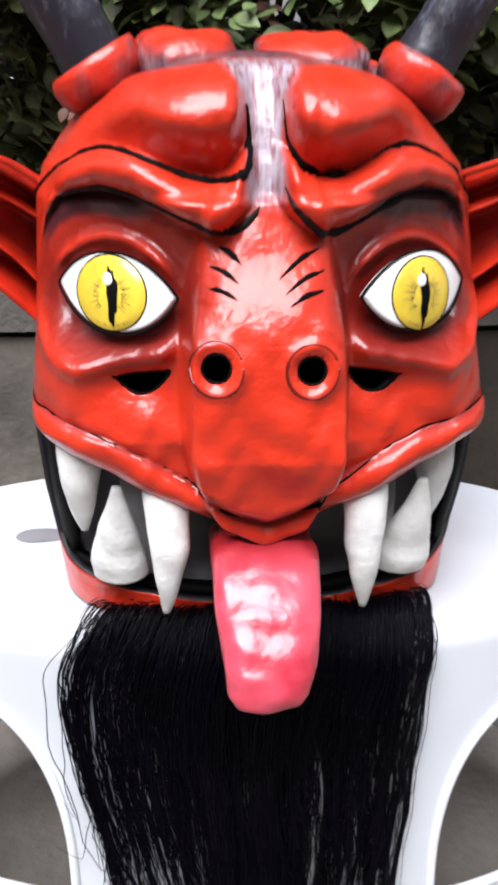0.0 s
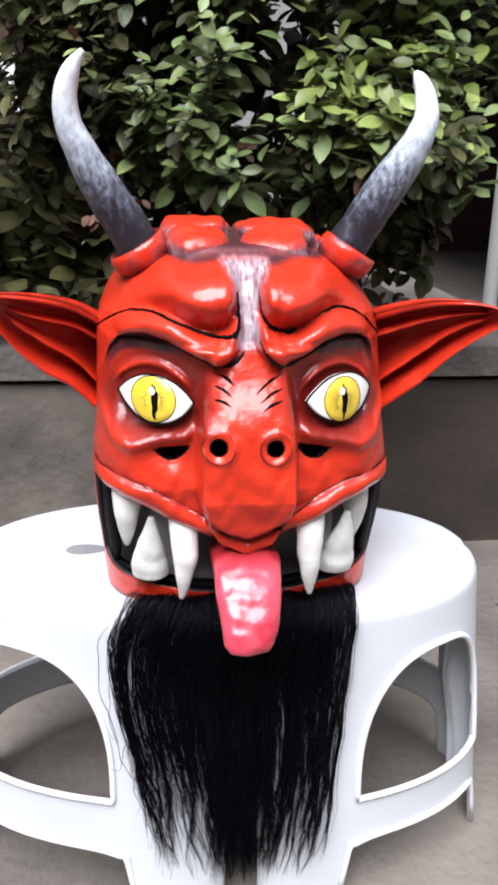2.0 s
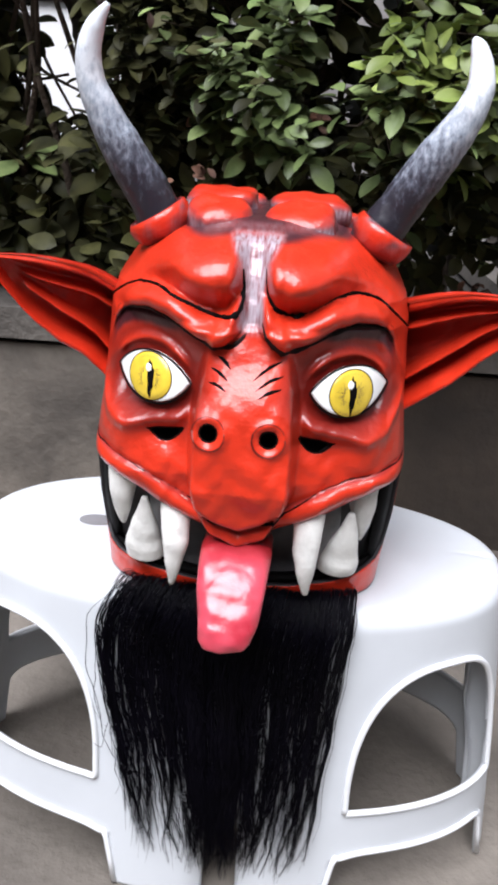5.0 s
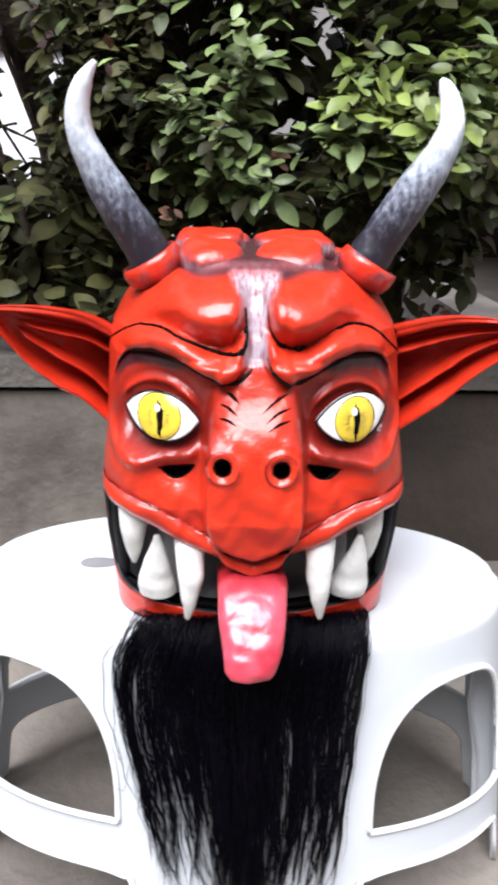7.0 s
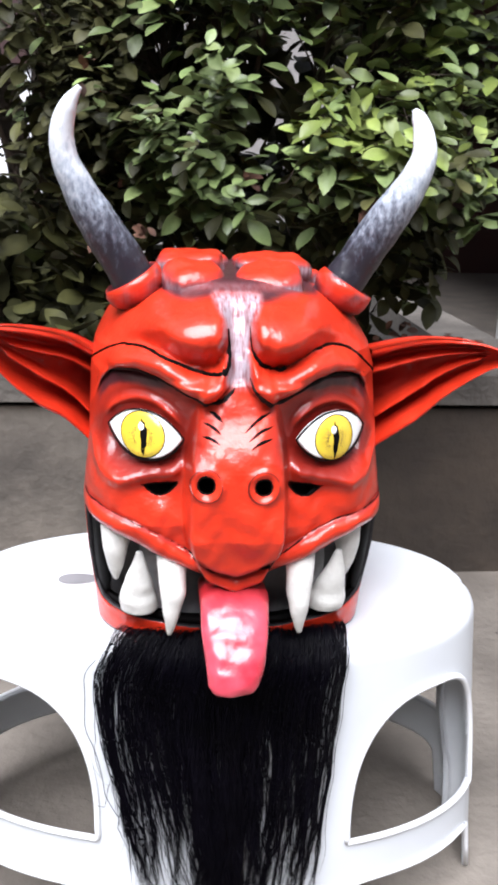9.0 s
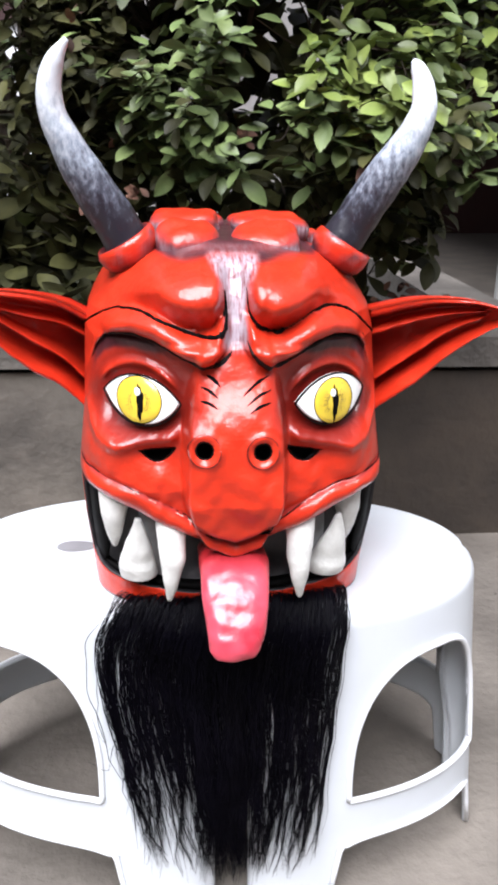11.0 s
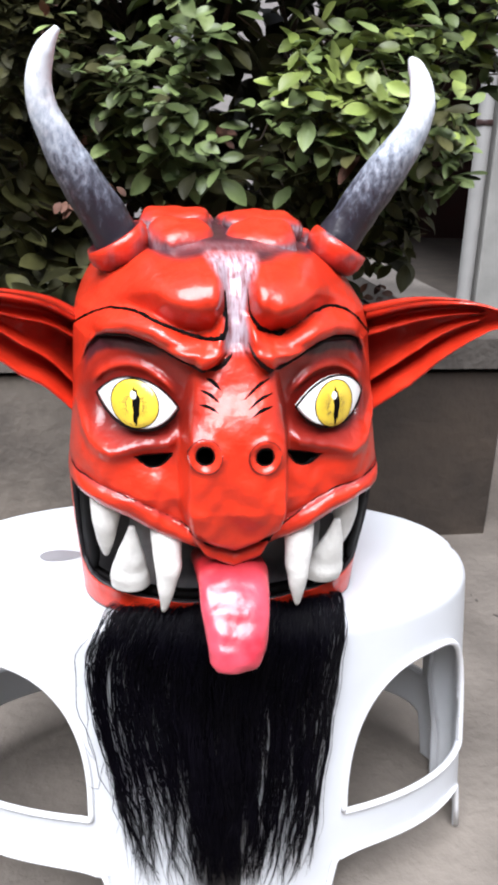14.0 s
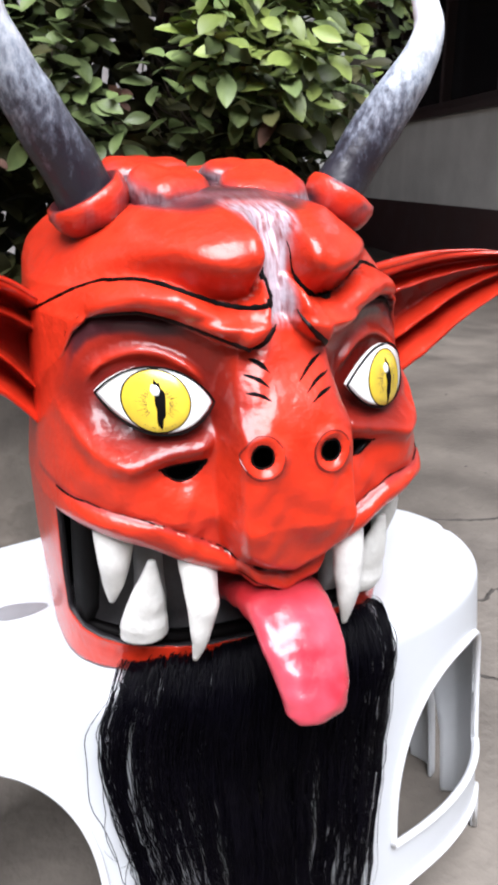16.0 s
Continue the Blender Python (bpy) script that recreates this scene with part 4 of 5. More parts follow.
def stool_body():
    cols, rows = 720, 110
    zs = np.linspace(FLOOR, TOP - 0.022, rows)
    P = np.zeros((rows, cols, 2))
    for i, z in enumerate(zs):
        for j in range(cols):
            P[i, j] = (2 * math.pi * j / cols, z)
    G = np.array([[arch(*P[i, j]) for j in range(cols)] for i in range(rows)])
    cell = zs[1] - zs[0]
    for i in range(rows):
        for j in range(cols):
            if abs(G[i, j]) < cell * 1.1 and i > 0:
                p, z = P[i, j]
                e = 1e-4
                ga, gz = (arch(p + e, z) - arch(p - e, z)) / (2 * e), (arch(p, z + e) - arch(p, z - e)) / (2 * e)
                # lengths along the wall are about 0.25 m to the radian
                ga /= 0.25
                q = ga * ga + gz * gz + 1e-9
                step = G[i, j] / q
                if abs(step * math.sqrt(q)) < cell * 0.8:
                    P[i, j] = (p - step * ga / 0.25, max(FLOOR, z - step * gz))
                    G[i, j] = 0.0
    verts = []
    for i in range(rows):
        for j in range(cols):
            p, z = P[i, j]
            k = flare(z)
            q = 45.0 - abs(((math.degrees(p) - LEG_TURN) % 90.0) - 45.0)
            k -= 0.12 * math.exp(-(q / 4.2) ** 2) * min(1.0, (0.42 - z) / 0.2)
            verts.append((*stool_ring(p, k), z))
    faces = []
    for i in range(rows - 1):
        for j in range(cols):
            k = (j + 1) % cols
            if max(G[i, j], G[i, k], G[i + 1, j], G[i + 1, k]) <= cell * 0.35 and G[i, j] + G[i, k] + G[i + 1, j] + G[i + 1, k] < 1e-9 + cell * 0.3:
                continue
            faces.append((i * cols + j, i * cols + k, (i + 1) * cols + k, (i + 1) * cols + j))
    # rounded shoulder and the gently sunk top
    base = (rows - 1) * cols
    shoulder = 8
    for a in range(1, shoulder + 1):
        ang = a / shoulder * math.pi / 2
        k = flare(TOP - 0.022)
        for j in range(cols):
            p = 2 * math.pi * j / cols
            x, y = stool_ring(p, k)
            nx, ny = (x - SCX) / SX, (y - SCY - math.tan(SPIN) * (x - SCX)) / SY * SX / SY
            ln = math.hypot(nx, ny)
            q = 45.0 - abs(((math.degrees(p) - LEG_TURN) % 90.0) - 45.0)
            dent = 0.006 * math.exp(-(q / 2.2) ** 2)
            cut = 0.022 * (1 - math.cos(ang)) + dent * math.cos(ang)
            verts.append((x - nx / ln * cut, y - ny / ln * cut, TOP - 0.022 + 0.022 * math.sin(ang) - dent * 0.5))
    for a in range(shoulder):
        for j in range(cols):
            k = (j + 1) % cols
            faces.append((base + a * cols + j, base + a * cols + k, base + (a + 1) * cols + k, base + (a + 1) * cols + j))
    last = base + shoulder * cols
    edge = [verts[last + j] for j in range(cols)]
    for a in range(1, 13):
        f = 1 - a / 12.5
        for j in range(cols):
            x, y, z = edge[j]
            verts.append((SCX + (x - SCX) * f, SCY + (y - SCY) * f, TOP - 0.0005 * a / 12))
    for a in range(12):
        for j in range(cols):
            k = (j + 1) % cols
            faces.append((last + a * cols + j, last + a * cols + k, last + (a + 1) * cols + k, last + (a + 1) * cols + j))
    mid = len(verts)
    verts.append((SCX, SCY, TOP - 0.0005))
    tail = last + 12 * cols
    faces += [(tail + j, tail + (j + 1) % cols, mid) for j in range(cols)]
    me = mesh_from("stool_shell", verts, faces, PLASTIC)
    ob = link("stool_shell", me, STOOL)
    so = ob.modifiers.new("thickness", "SOLIDIFY")
    so.thickness, so.offset = 0.004, -1.0
    return ob


stool_body()


def wall_point(deg, z):
    return (*stool_ring(radians(deg), flare(z) * 1.004), z)


for c, half, sill, before, after in ARCHES:
    loop = [wall_point(c + half * math.copysign(abs(math.sin(a)) ** 0.8, math.sin(a)), sill + ARCH_HIGH * max(0.0, 1 - abs(math.sin(a)) ** (0.8 * 2.6)) ** (1 / 2.6)) for a in np.linspace(-math.pi / 2, math.pi / 2, 70)]
    loop += [wall_point(c + half * a, sill) for a in np.linspace(1, -1, 30)[1:]]
    out = (stool_ring(radians(c), 1.0)[0] - SCX, stool_ring(radians(c), 1.0)[1] - SCY, 0.0)
    vs, fs = sweep(loop, [0.0036, 0.0036], sides=8, count=240, up=out)
    link("arch_bead", mesh_from("arch_bead", vs, fs, PLASTIC_RIM), STOOL)
    band = [wall_point(c + d, band_low(d, before if d < 0 else after)) for d in np.linspace(2.2 - before, after - 2.2, 40)]
    band = [wall_point(c - before, FLOOR + 0.004)] + band + [wall_point(c + after, FLOOR + 0.004)]
    vs, fs = sweep(band, [0.0034, 0.0034], sides=8, count=90, up=out)
    link("band_bead", mesh_from("band_bead", vs, fs, PLASTIC_RIM), STOOL)

# flat disc on the uncut top; the slot's shade is its grey colour
slot_v, slot_f = [], []
for i, (r, dz) in enumerate(((1.0, 0.0006), (0.8, 0.0009), (0.0, 0.0009))):
    for k in range(32):
        a = 2 * math.pi * k / 32
        slot_v.append((-0.178 + 0.026 * r * math.cos(a), 0.040 + 0.013 * r * math.sin(a) * (1 - 0.3 * math.cos(a)), TOP + dz))
slot_f = grid_faces(3, 32, True)
link("slot", mesh_from("slot", slot_v, slot_f, SLOT_SHADE), STOOL, "finger slot in the stool top, its shade put in as grey")


# ---- the beard: long black strands over the stool's edge ----
def beard():
    rng = random.Random(11)
    verts, faces = [], []
    levels = [0.090, 0.150, 0.230, 0.305, 0.360, 0.405, 0.424, 0.434]
    left = [-0.096, -0.108, -0.119, -0.137, -0.146, -0.144, -0.131, -0.112]
    right = [0.076, 0.091, 0.102, 0.106, 0.109, 0.114, 0.118, 0.121]

    def across(s, z):
        lo, hi = np.interp(z, levels, left), np.interp(z, levels, right)
        return lo + (hi - lo) * (s + 1) / 2

    def front(x, z):
        """The stool's face under the hair."""
        k = flare(z)
        u = min(0.98, abs(x - SCX) / (SX * k))
        return SCY - SY * k * (1 - u ** 2.25) ** (1 / 2.25) + math.tan(SPIN) * (x - SCX)

    def rope(s0, s1, s2, end, count, bundle, deep, swell, spread):
        """A bundle of hairs that springs from the jaw, arches over the stool's edge and falls in one wavy line."""
        seed, amp = rng.uniform(0, 90), rng.uniform(0.0050, 0.0115)
        low = 0.45 * 0.30 + 0.55 * end
        for _ in range(count):
            loose = rng.random() < 0.12
            off = rng.gauss(0, bundle * (2.6 if loose else 1.0))
            own, curl = rng.uniform(0, 90), rng.uniform(0.0008, 0.0020) * (3.4 if loose else 1.0)
            root = max(-1.0, min(1.0, s0 + rng.gauss(0, spread)))
            x0 = across(root, 0.434)
            y0 = float(shell(np.array(x0 * 0.98), np.array(0.437))) + 0.004
            lift = max(0.0, swell + rng.gauss(0, 0.0022))
            e = end + abs(rng.gauss(0, 0.026)) + (rng.uniform(0, 0.10) if loose else 0.0)
            xe = across(root, 0.424)
            ye = front(xe, 0.415)
            keys = [(x0 * 0.97, y0 + 0.006, 0.434), (0.75 * x0 + 0.25 * xe, 0.68 * y0 + 0.32 * ye - 0.003, 0.4370 + 0.75 * lift), (0.30 * x0 + 0.70 * xe, 0.22 * y0 + 0.78 * ye - 0.004, 0.4320 + 0.85 * lift)]
            for sv, z, out in ((0.9 * root + 0.1 * s1, 0.412 + rng.gauss(0, 0.004), 0.004 + 0.7 * lift), (0.7 * root + 0.3 * s1, 0.385, 0.005 + 0.6 * lift), (0.35 * root + 0.65 * s1, 0.345, 0.006 + 0.3 * lift), (s1, 0.30, 0.006), (0.5 * (s1 + s2), low, 0.006), (s2, e, 0.005)):
                x = across(sv, z) + off * (1.2 if z > 0.33 else 1.0)
                keys.append((x, front(x, z) - out - 0.008 * deep, z))
            r = rng.uniform(0.00028, 0.00052)
            base = len(verts)
            for i, q in enumerate(curve(keys, 28)):
                f = r * (1.0 if i < 22 else 1.0 - 0.11 * (i - 21))
                g = min(1.0, max(0.0, (0.440 - q[2]) * 6)) * (0.55 + 1.4 * max(0.0, 0.33 - q[2]))
                kink = amp * g * noise.noise(Vector((q[2] * 21, seed, 1.0))) * 1.6 + 0.40 * amp * g * noise.noise(Vector((q[2] * 44, seed, 5.0)))
                kink += curl * g * (noise.noise(Vector((q[2] * 34, own, 0.0))) + 0.7 * noise.noise(Vector((q[2] * 95, own, 7.0)))) * 1.5
                sway = 0.0035 * g * noise.noise(Vector((q[2] * 26, own, 3.0)))
                for k in range(3):
                    a = 2.0944 * k
                    verts.append((q[0] + kink + f * math.cos(a), q[1] + sway + f * math.sin(a), q[2]))
            faces.extend(grid_faces(28, 3, True, base))

    # the full middle, the thin left side with its open notch, the stringy right side
    for lo, hi, ropes, hairs, bundle in ((-0.30, 0.28, 44, (16, 28), 0.0019), (-1.0, -0.28, 22, (7, 15), 0.0010), (0.26, 1.0, 33, (8, 17), 0.0011)):
        for n in range(ropes):
            s0 = lo + (hi - lo) * (n + rng.uniform(-0.3, 1.3)) / ropes
            s1 = s0 + rng.gauss(0, 0.030)
            s2 = s1 + rng.gauss(0, 0.055)
            end = 0.088 + abs(rng.gauss(0, 0.024 if lo > -0.5 else 0.036))
            if -0.56 < s1 < -0.27 and rng.random() < 0.72:
                end = rng.uniform(0.19, 0.27)
            rope(max(-1.0, min(1.0, s0)), s1, s2, end, rng.randint(*hairs), bundle, rng.random(), rng.uniform(0.001, 0.013), 0.035)
    # single loose hairs along both margins and across the gaps
    for _ in range(330):
        side = -1 if rng.random() < 0.6 else 1
        s0 = side * rng.uniform(0.30, 0.96)
        rope(s0, s0 + rng.gauss(0, 0.05), s0 + rng.gauss(0, 0.12), rng.uniform(0.085, 0.27), 1, 0.002, rng.uniform(0.2, 1.0), rng.uniform(0.001, 0.009), 0.03)
    ob = link("beard", mesh_from("beard", verts, faces, HAIR), MASK, "long black hair beard with thin uneven strands")
    tagged(ob, kind="stuff")


beard()


# ---- ground, planter, walls ----
ground = link("ground", mesh_from("ground", [(-60, -40, FLOOR), (60, -40, FLOOR), (60, 80, FLOOR), (-60, 80, FLOOR)], [(0, 1, 2, 3)], CONCRETE))
tagged(ground, "worn grey concrete yard floor", "ground", kind="structure")


def crack(points, width):
    vs, fs = sweep([(x, y, FLOOR) for x, y in points], [width * 0.5, width, width * 0.6, width * 0.9, width * 0.3], sides=6, count=60, flat=0.15, up=(0, 0, 1), wobble=0.0)
    rng = random.Random(int(points[0][0] * 1000))
    vs = [(p[0] + rng.uniform(-1, 1) * width * 0.5, p[1] + rng.uniform(-1, 1) * width * 0.5, p[2]) for p in vs]
    link("crack", mesh_from("crack", vs, fs, CRACK), ground)


crack([(0.60, 0.44), (0.68, 0.38), (0.74, 0.40), (0.86, 0.33), (1.02, 0.30)], 0.005)
crack([(0.52, 0.20), (0.60, 0.12), (0.63, 0.05), (0.74, -0.04)], 0.004)
crack([(0.80, 0.72), (0.95, 0.66), (1.10, 0.70), (1.40, 0.60)], 0.005)


def solid(name, mat, boxes, label, category, kind="structure", bevel=0.006, group=""):
    bm = bmesh.new()
    for b in boxes:
        box(bm, *b, bevel=bevel)
    ob = part(name, bm, mat, None, label, smooth=False)
    return tagged(ob, label, category, group, kind)


def prism(bm, outline, z0, z1):
    lo = [bm.verts.new((x, y, z0)) for x, y in outline]
    hi = [bm.verts.new((x, y, z1)) for x, y in outline]
    bm.faces.new(hi)
    bm.faces.new(list(reversed(lo)))
    for i in range(len(outline)):
        j = (i + 1) % len(outline)
        bm.faces.new((lo[i], lo[j], hi[j], hi[i]))
    return bm


def block(name, mat, outline, z0, z1, label, category):
    return tagged(part(name, prism(bmesh.new(), outline, z0, z1), mat, None, smooth=False), label, category, kind="structure")


block("planter_wall", PLANTER, [(-4.0, 0.787), (0.735, 0.787), (0.782, 0.873), (0.806, 1.31), (0.85, 2.0), (0.90, 2.70), (0.76, 2.70), (0.68, 1.05), (0.60, 0.95), (-4.0, 0.95)], FLOOR, 0.447, "rough dark grey concrete planter wall", "planter wall")
# shadow line under the overhanging slab, built as a recessed dark strip
block("coping_shadow_gap", SOIL, [(-4.0, 0.80), (0.725, 0.80), (0.768, 0.885), (0.79, 1.31), (0.835, 2.0), (0.885, 2.69), (0.78, 2.69), (0.69, 1.06), (0.61, 0.94), (-4.0, 0.94)], 0.447, 0.460, "recessed strip under the coping slab, coloured dark as its shadow", "joint")
block("planter_coping", SLAB, [(-4.0, 0.769), (0.752, 0.769), (0.80, 0.86), (0.824, 1.307), (0.868, 2.0), (0.92, 2.75), (0.72, 2.75), (0.64, 1.10), (0.57, 0.996), (-4.0, 0.996)], 0.460, 0.5255, "grey concrete coping slab on the planter", "coping")
block("soil", SOIL, [(-4.0, 0.952), (0.598, 0.952), (0.678, 1.052), (0.758, 2.70), (-4.0, 2.70)], FLOOR, 0.445, "dark soil in the planter", "soil")

# side wall of the house with oxblood base and a long dark window, seen at a slant
HOUSE = Matrix(((-0.262, 0.965, 0, 4.323), (-0.965, -0.262, 0, 6.223), (0, 0, 1, 0), (0, 0, 0, 1)))
S0, S1, WZ0, WZ1, DADO_TOP = -0.896, 3.456, 1.308, 2.475, 0.56


def house(name, mat, b, label, category, bevel=0.004):
    ob = solid(name, mat, [b], label, category, bevel=bevel)
    ob.matrix_world = HOUSE
    return ob


house("wall_house_low", WALLWHITE, (-4.0, 6.0, 0.0, 0.2, DADO_TOP, WZ0), "whitewashed house wall with stains below the window", "wall", 0)
house("wall_house_left", WALLWHITE, (-4.0, S0, 0.0, 0.2, WZ0, 3.4), "whitewashed house wall beside the window", "wall", 0)
house("wall_house_right", WALLWHITE, (S1, 6.0, 0.0, 0.2, WZ0, 3.4), "whitewashed house wall beside the window", "wall", 0)
house("wall_house_top", WALLWHITE, (S0, S1, 0.0, 0.2, WZ1, 3.4), "whitewashed house wall over the window", "wall", 0)
house("wall_dado", DADO, (-4.0, 6.0, -0.015, 0.2, FLOOR, DADO_TOP), "dark oxblood painted wall base", "wall")
window = thing("window_1", "long dark window with deep red frame in the house wall", "window", kind="structure", at=HOUSE)
part("pane", box(bmesh.new(), S0 + 0.07, S1 - 0.07, 0.10, 0.11, WZ0 + 0.07, WZ1 - 0.07), GLASSDARK, window, smooth=False)
for b in ((S0, S0 + 0.07, 0.02, 0.16, WZ0, WZ1), (S1 - 0.07, S1, 0.02, 0.16, WZ0, WZ1), (S0 + 0.07, S1 - 0.07, 0.02, 0.16, WZ0, WZ0 + 0.07), (S0 + 0.07, S1 - 0.07, 0.02, 0.16, WZ1 - 0.07, WZ1), (-0.10, -0.04, 0.02, 0.16, WZ0 + 0.07, WZ1 - 0.07), (1.0, 1.06, 0.02, 0.16, WZ0 + 0.07, WZ1 - 0.07), (2.1, 2.16, 0.02, 0.16, WZ0 + 0.07, WZ1 - 0.07)):
    part("window_frame", box(bmesh.new(), *b, bevel=0.005), FRAMEDARK, window, smooth=False)
part("window_sill", box(bmesh.new(), S0 - 0.05, S1 + 0.05, -0.07, 0.05, WZ0 - 0.05, WZ0 + 0.003, bevel=0.006), FRAMEDARK, window, smooth=False)

# deep shade beyond the post, put in as a dark-coloured wall
solid("wall_back", DADO, [(0.975, 6.4, 9.36, 9.56, FLOOR, 3.6)], "wall added at the far end, coloured dark for deep shade", "wall", bevel=0)
# unseen roof over the post, added to keep light off the back
solid("unseen_roof", DADO, [(1.30, 6.6, 2.25, 9.5, 2.69, 2.82)], "unseen roof added over the post to shade the yard behind", "roof", bevel=0.004)
# one wall in two tones: lit white at left, shade coloured grey beside it
solid("wall_neighbour", WALLBRIGHT, [(-4.2, -0.753, 3.307, 3.457, FLOOR, 1.47)], "white painted yard wall behind the hedge", "wall", bevel=0.004)
solid("wall_hedge", WALLSHADED, [(-0.753, 1.029, 3.307, 3.457, FLOOR, 1.989)], "white yard wall behind the hedge, its shade put into grey", "wall", bevel=0.004)
solid("wall_cap", DADO, [(-4.19, -0.753, 3.277, 3.487, 1.47, 1.989)], "dark red cap on the white wall", "wall cap", bevel=0.004)

post = thing("porch_post", "pale grey painted square porch post beside the planter", "post")
part("shaft", box(bmesh.new(), 1.372, 1.505, 2.370, 2.503, 0.060, 2.691, bevel=0.006), POST, post, smooth=False)
part("foot", box(bmesh.new(), 1.364, 1.513, 2.362, 2.511, FLOOR, 0.061, bevel=0.003), POST, post, smooth=False)
pipe = thing("drain_pipe", "grey plastic downpipe strapped beside the post", "pipe")
vs, fs = sweep([(1.324, 2.390, FLOOR), (1.324, 2.390, 0.9), (1.324, 2.390, 1.7), (1.324, 2.390, 2.69)], [0.031, 0.031], sides=20, count=12)
link("tube", mesh_from("tube", vs, fs, PIPE), pipe)
for z in (1.06, 1.98):
    vs, fs = sweep([(1.324, 2.390, z - 0.011), (1.324, 2.390, z), (1.324, 2.390, z + 0.011)], [0.0345, 0.0345], sides=20, count=4)
    link("clamp", mesh_from("clamp", vs, fs, FRAMEDARK), pipe)

# plain unseen walls, added behind and beside the viewer to block low sky light
solid("screen_wall_south", SCREENWALL, [(-4.2, 4.0, -3.4, -3.2, FLOOR, 2.9)], "plain unseen wall added to block the low sky", "wall", bevel=0)
solid("screen_wall_west", SCREENWALL, [(-4.4, -4.2, -3.4, 8.8, FLOOR, 3.2)], "plain unseen wall added to block the low sky", "wall", bevel=0)


# ---- the hedge ----
def leaf_mesh(name, length, width, bend, fold, mat, seed):
    rng = random.Random(seed)
    nu, nv = 9, 5
    vs = []
    for i in range(nu):
        u = i / (nu - 1)
        half = width * 0.49 * max(0.0, math.sin(math.pi * (u ** 1.12 * 0.97 + 0.02))) ** 0.74
        for j in range(nv):
            v = j / (nv - 1) * 2 - 1
            vs.append((half * v, length * u, fold * half * abs(v) - bend * length * u * u + 0.02 * length * math.sin(5 * u + seed) * v))
    return mesh_from(name, vs, grid_faces(nu, nv), mat)


LEAF_SIZES = [(0.050, 0.025), (0.044, 0.023), (0.053, 0.025), (0.038, 0.021), (0.047, 0.027)]
MESHES = {}
for key, mat in (("green", LEAF), ("young", LEAF_LIGHT), ("shade", LEAF_DARK), ("dry", LEAF_DRY)):
    MESHES[key] = [leaf_mesh("leaf", L, W, 0.06 + 0.06 * k, 0.12 + 0.07 * (k % 3), mat, k) for k, (L, W) in enumerate(LEAF_SIZES)]


def leaf_pose(at, out, rng, face):
    """A leaf at a twig's tip, pointing along out, its face turned partly up and towards the yard."""
    y = Vector(out).normalized()
    up = (Vector(face) + Vector((rng.gauss(0, 0.25), rng.gauss(0, 0.25), rng.gauss(0, 0.25)))).normalized()
    x = y.cross(up)
    if x.length < 0.05:
        x = Vector((1, 0, 0))
    x.normalize()
    z = x.cross(y)
    m = Matrix((x, y, z)).transposed().to_4x4()
    return Matrix.Translation(at) @ m


def hedge_front(x, z):
    """How near to the yard the hedge's face comes."""
    y = 0.43 + 0.55 * max(0.0, -x - 0.02) + 0.20 * max(0.0, x - 0.30) - 0.10 * (z - 0.9)
    return y + 0.06 * math.sin(9 * x + 3) + 0.05 * math.sin(11 * z + 5 * x)


HEDGE = thing("hedge", "leafy green hedge with young yellow-green tips growing in the planter", "hedge")


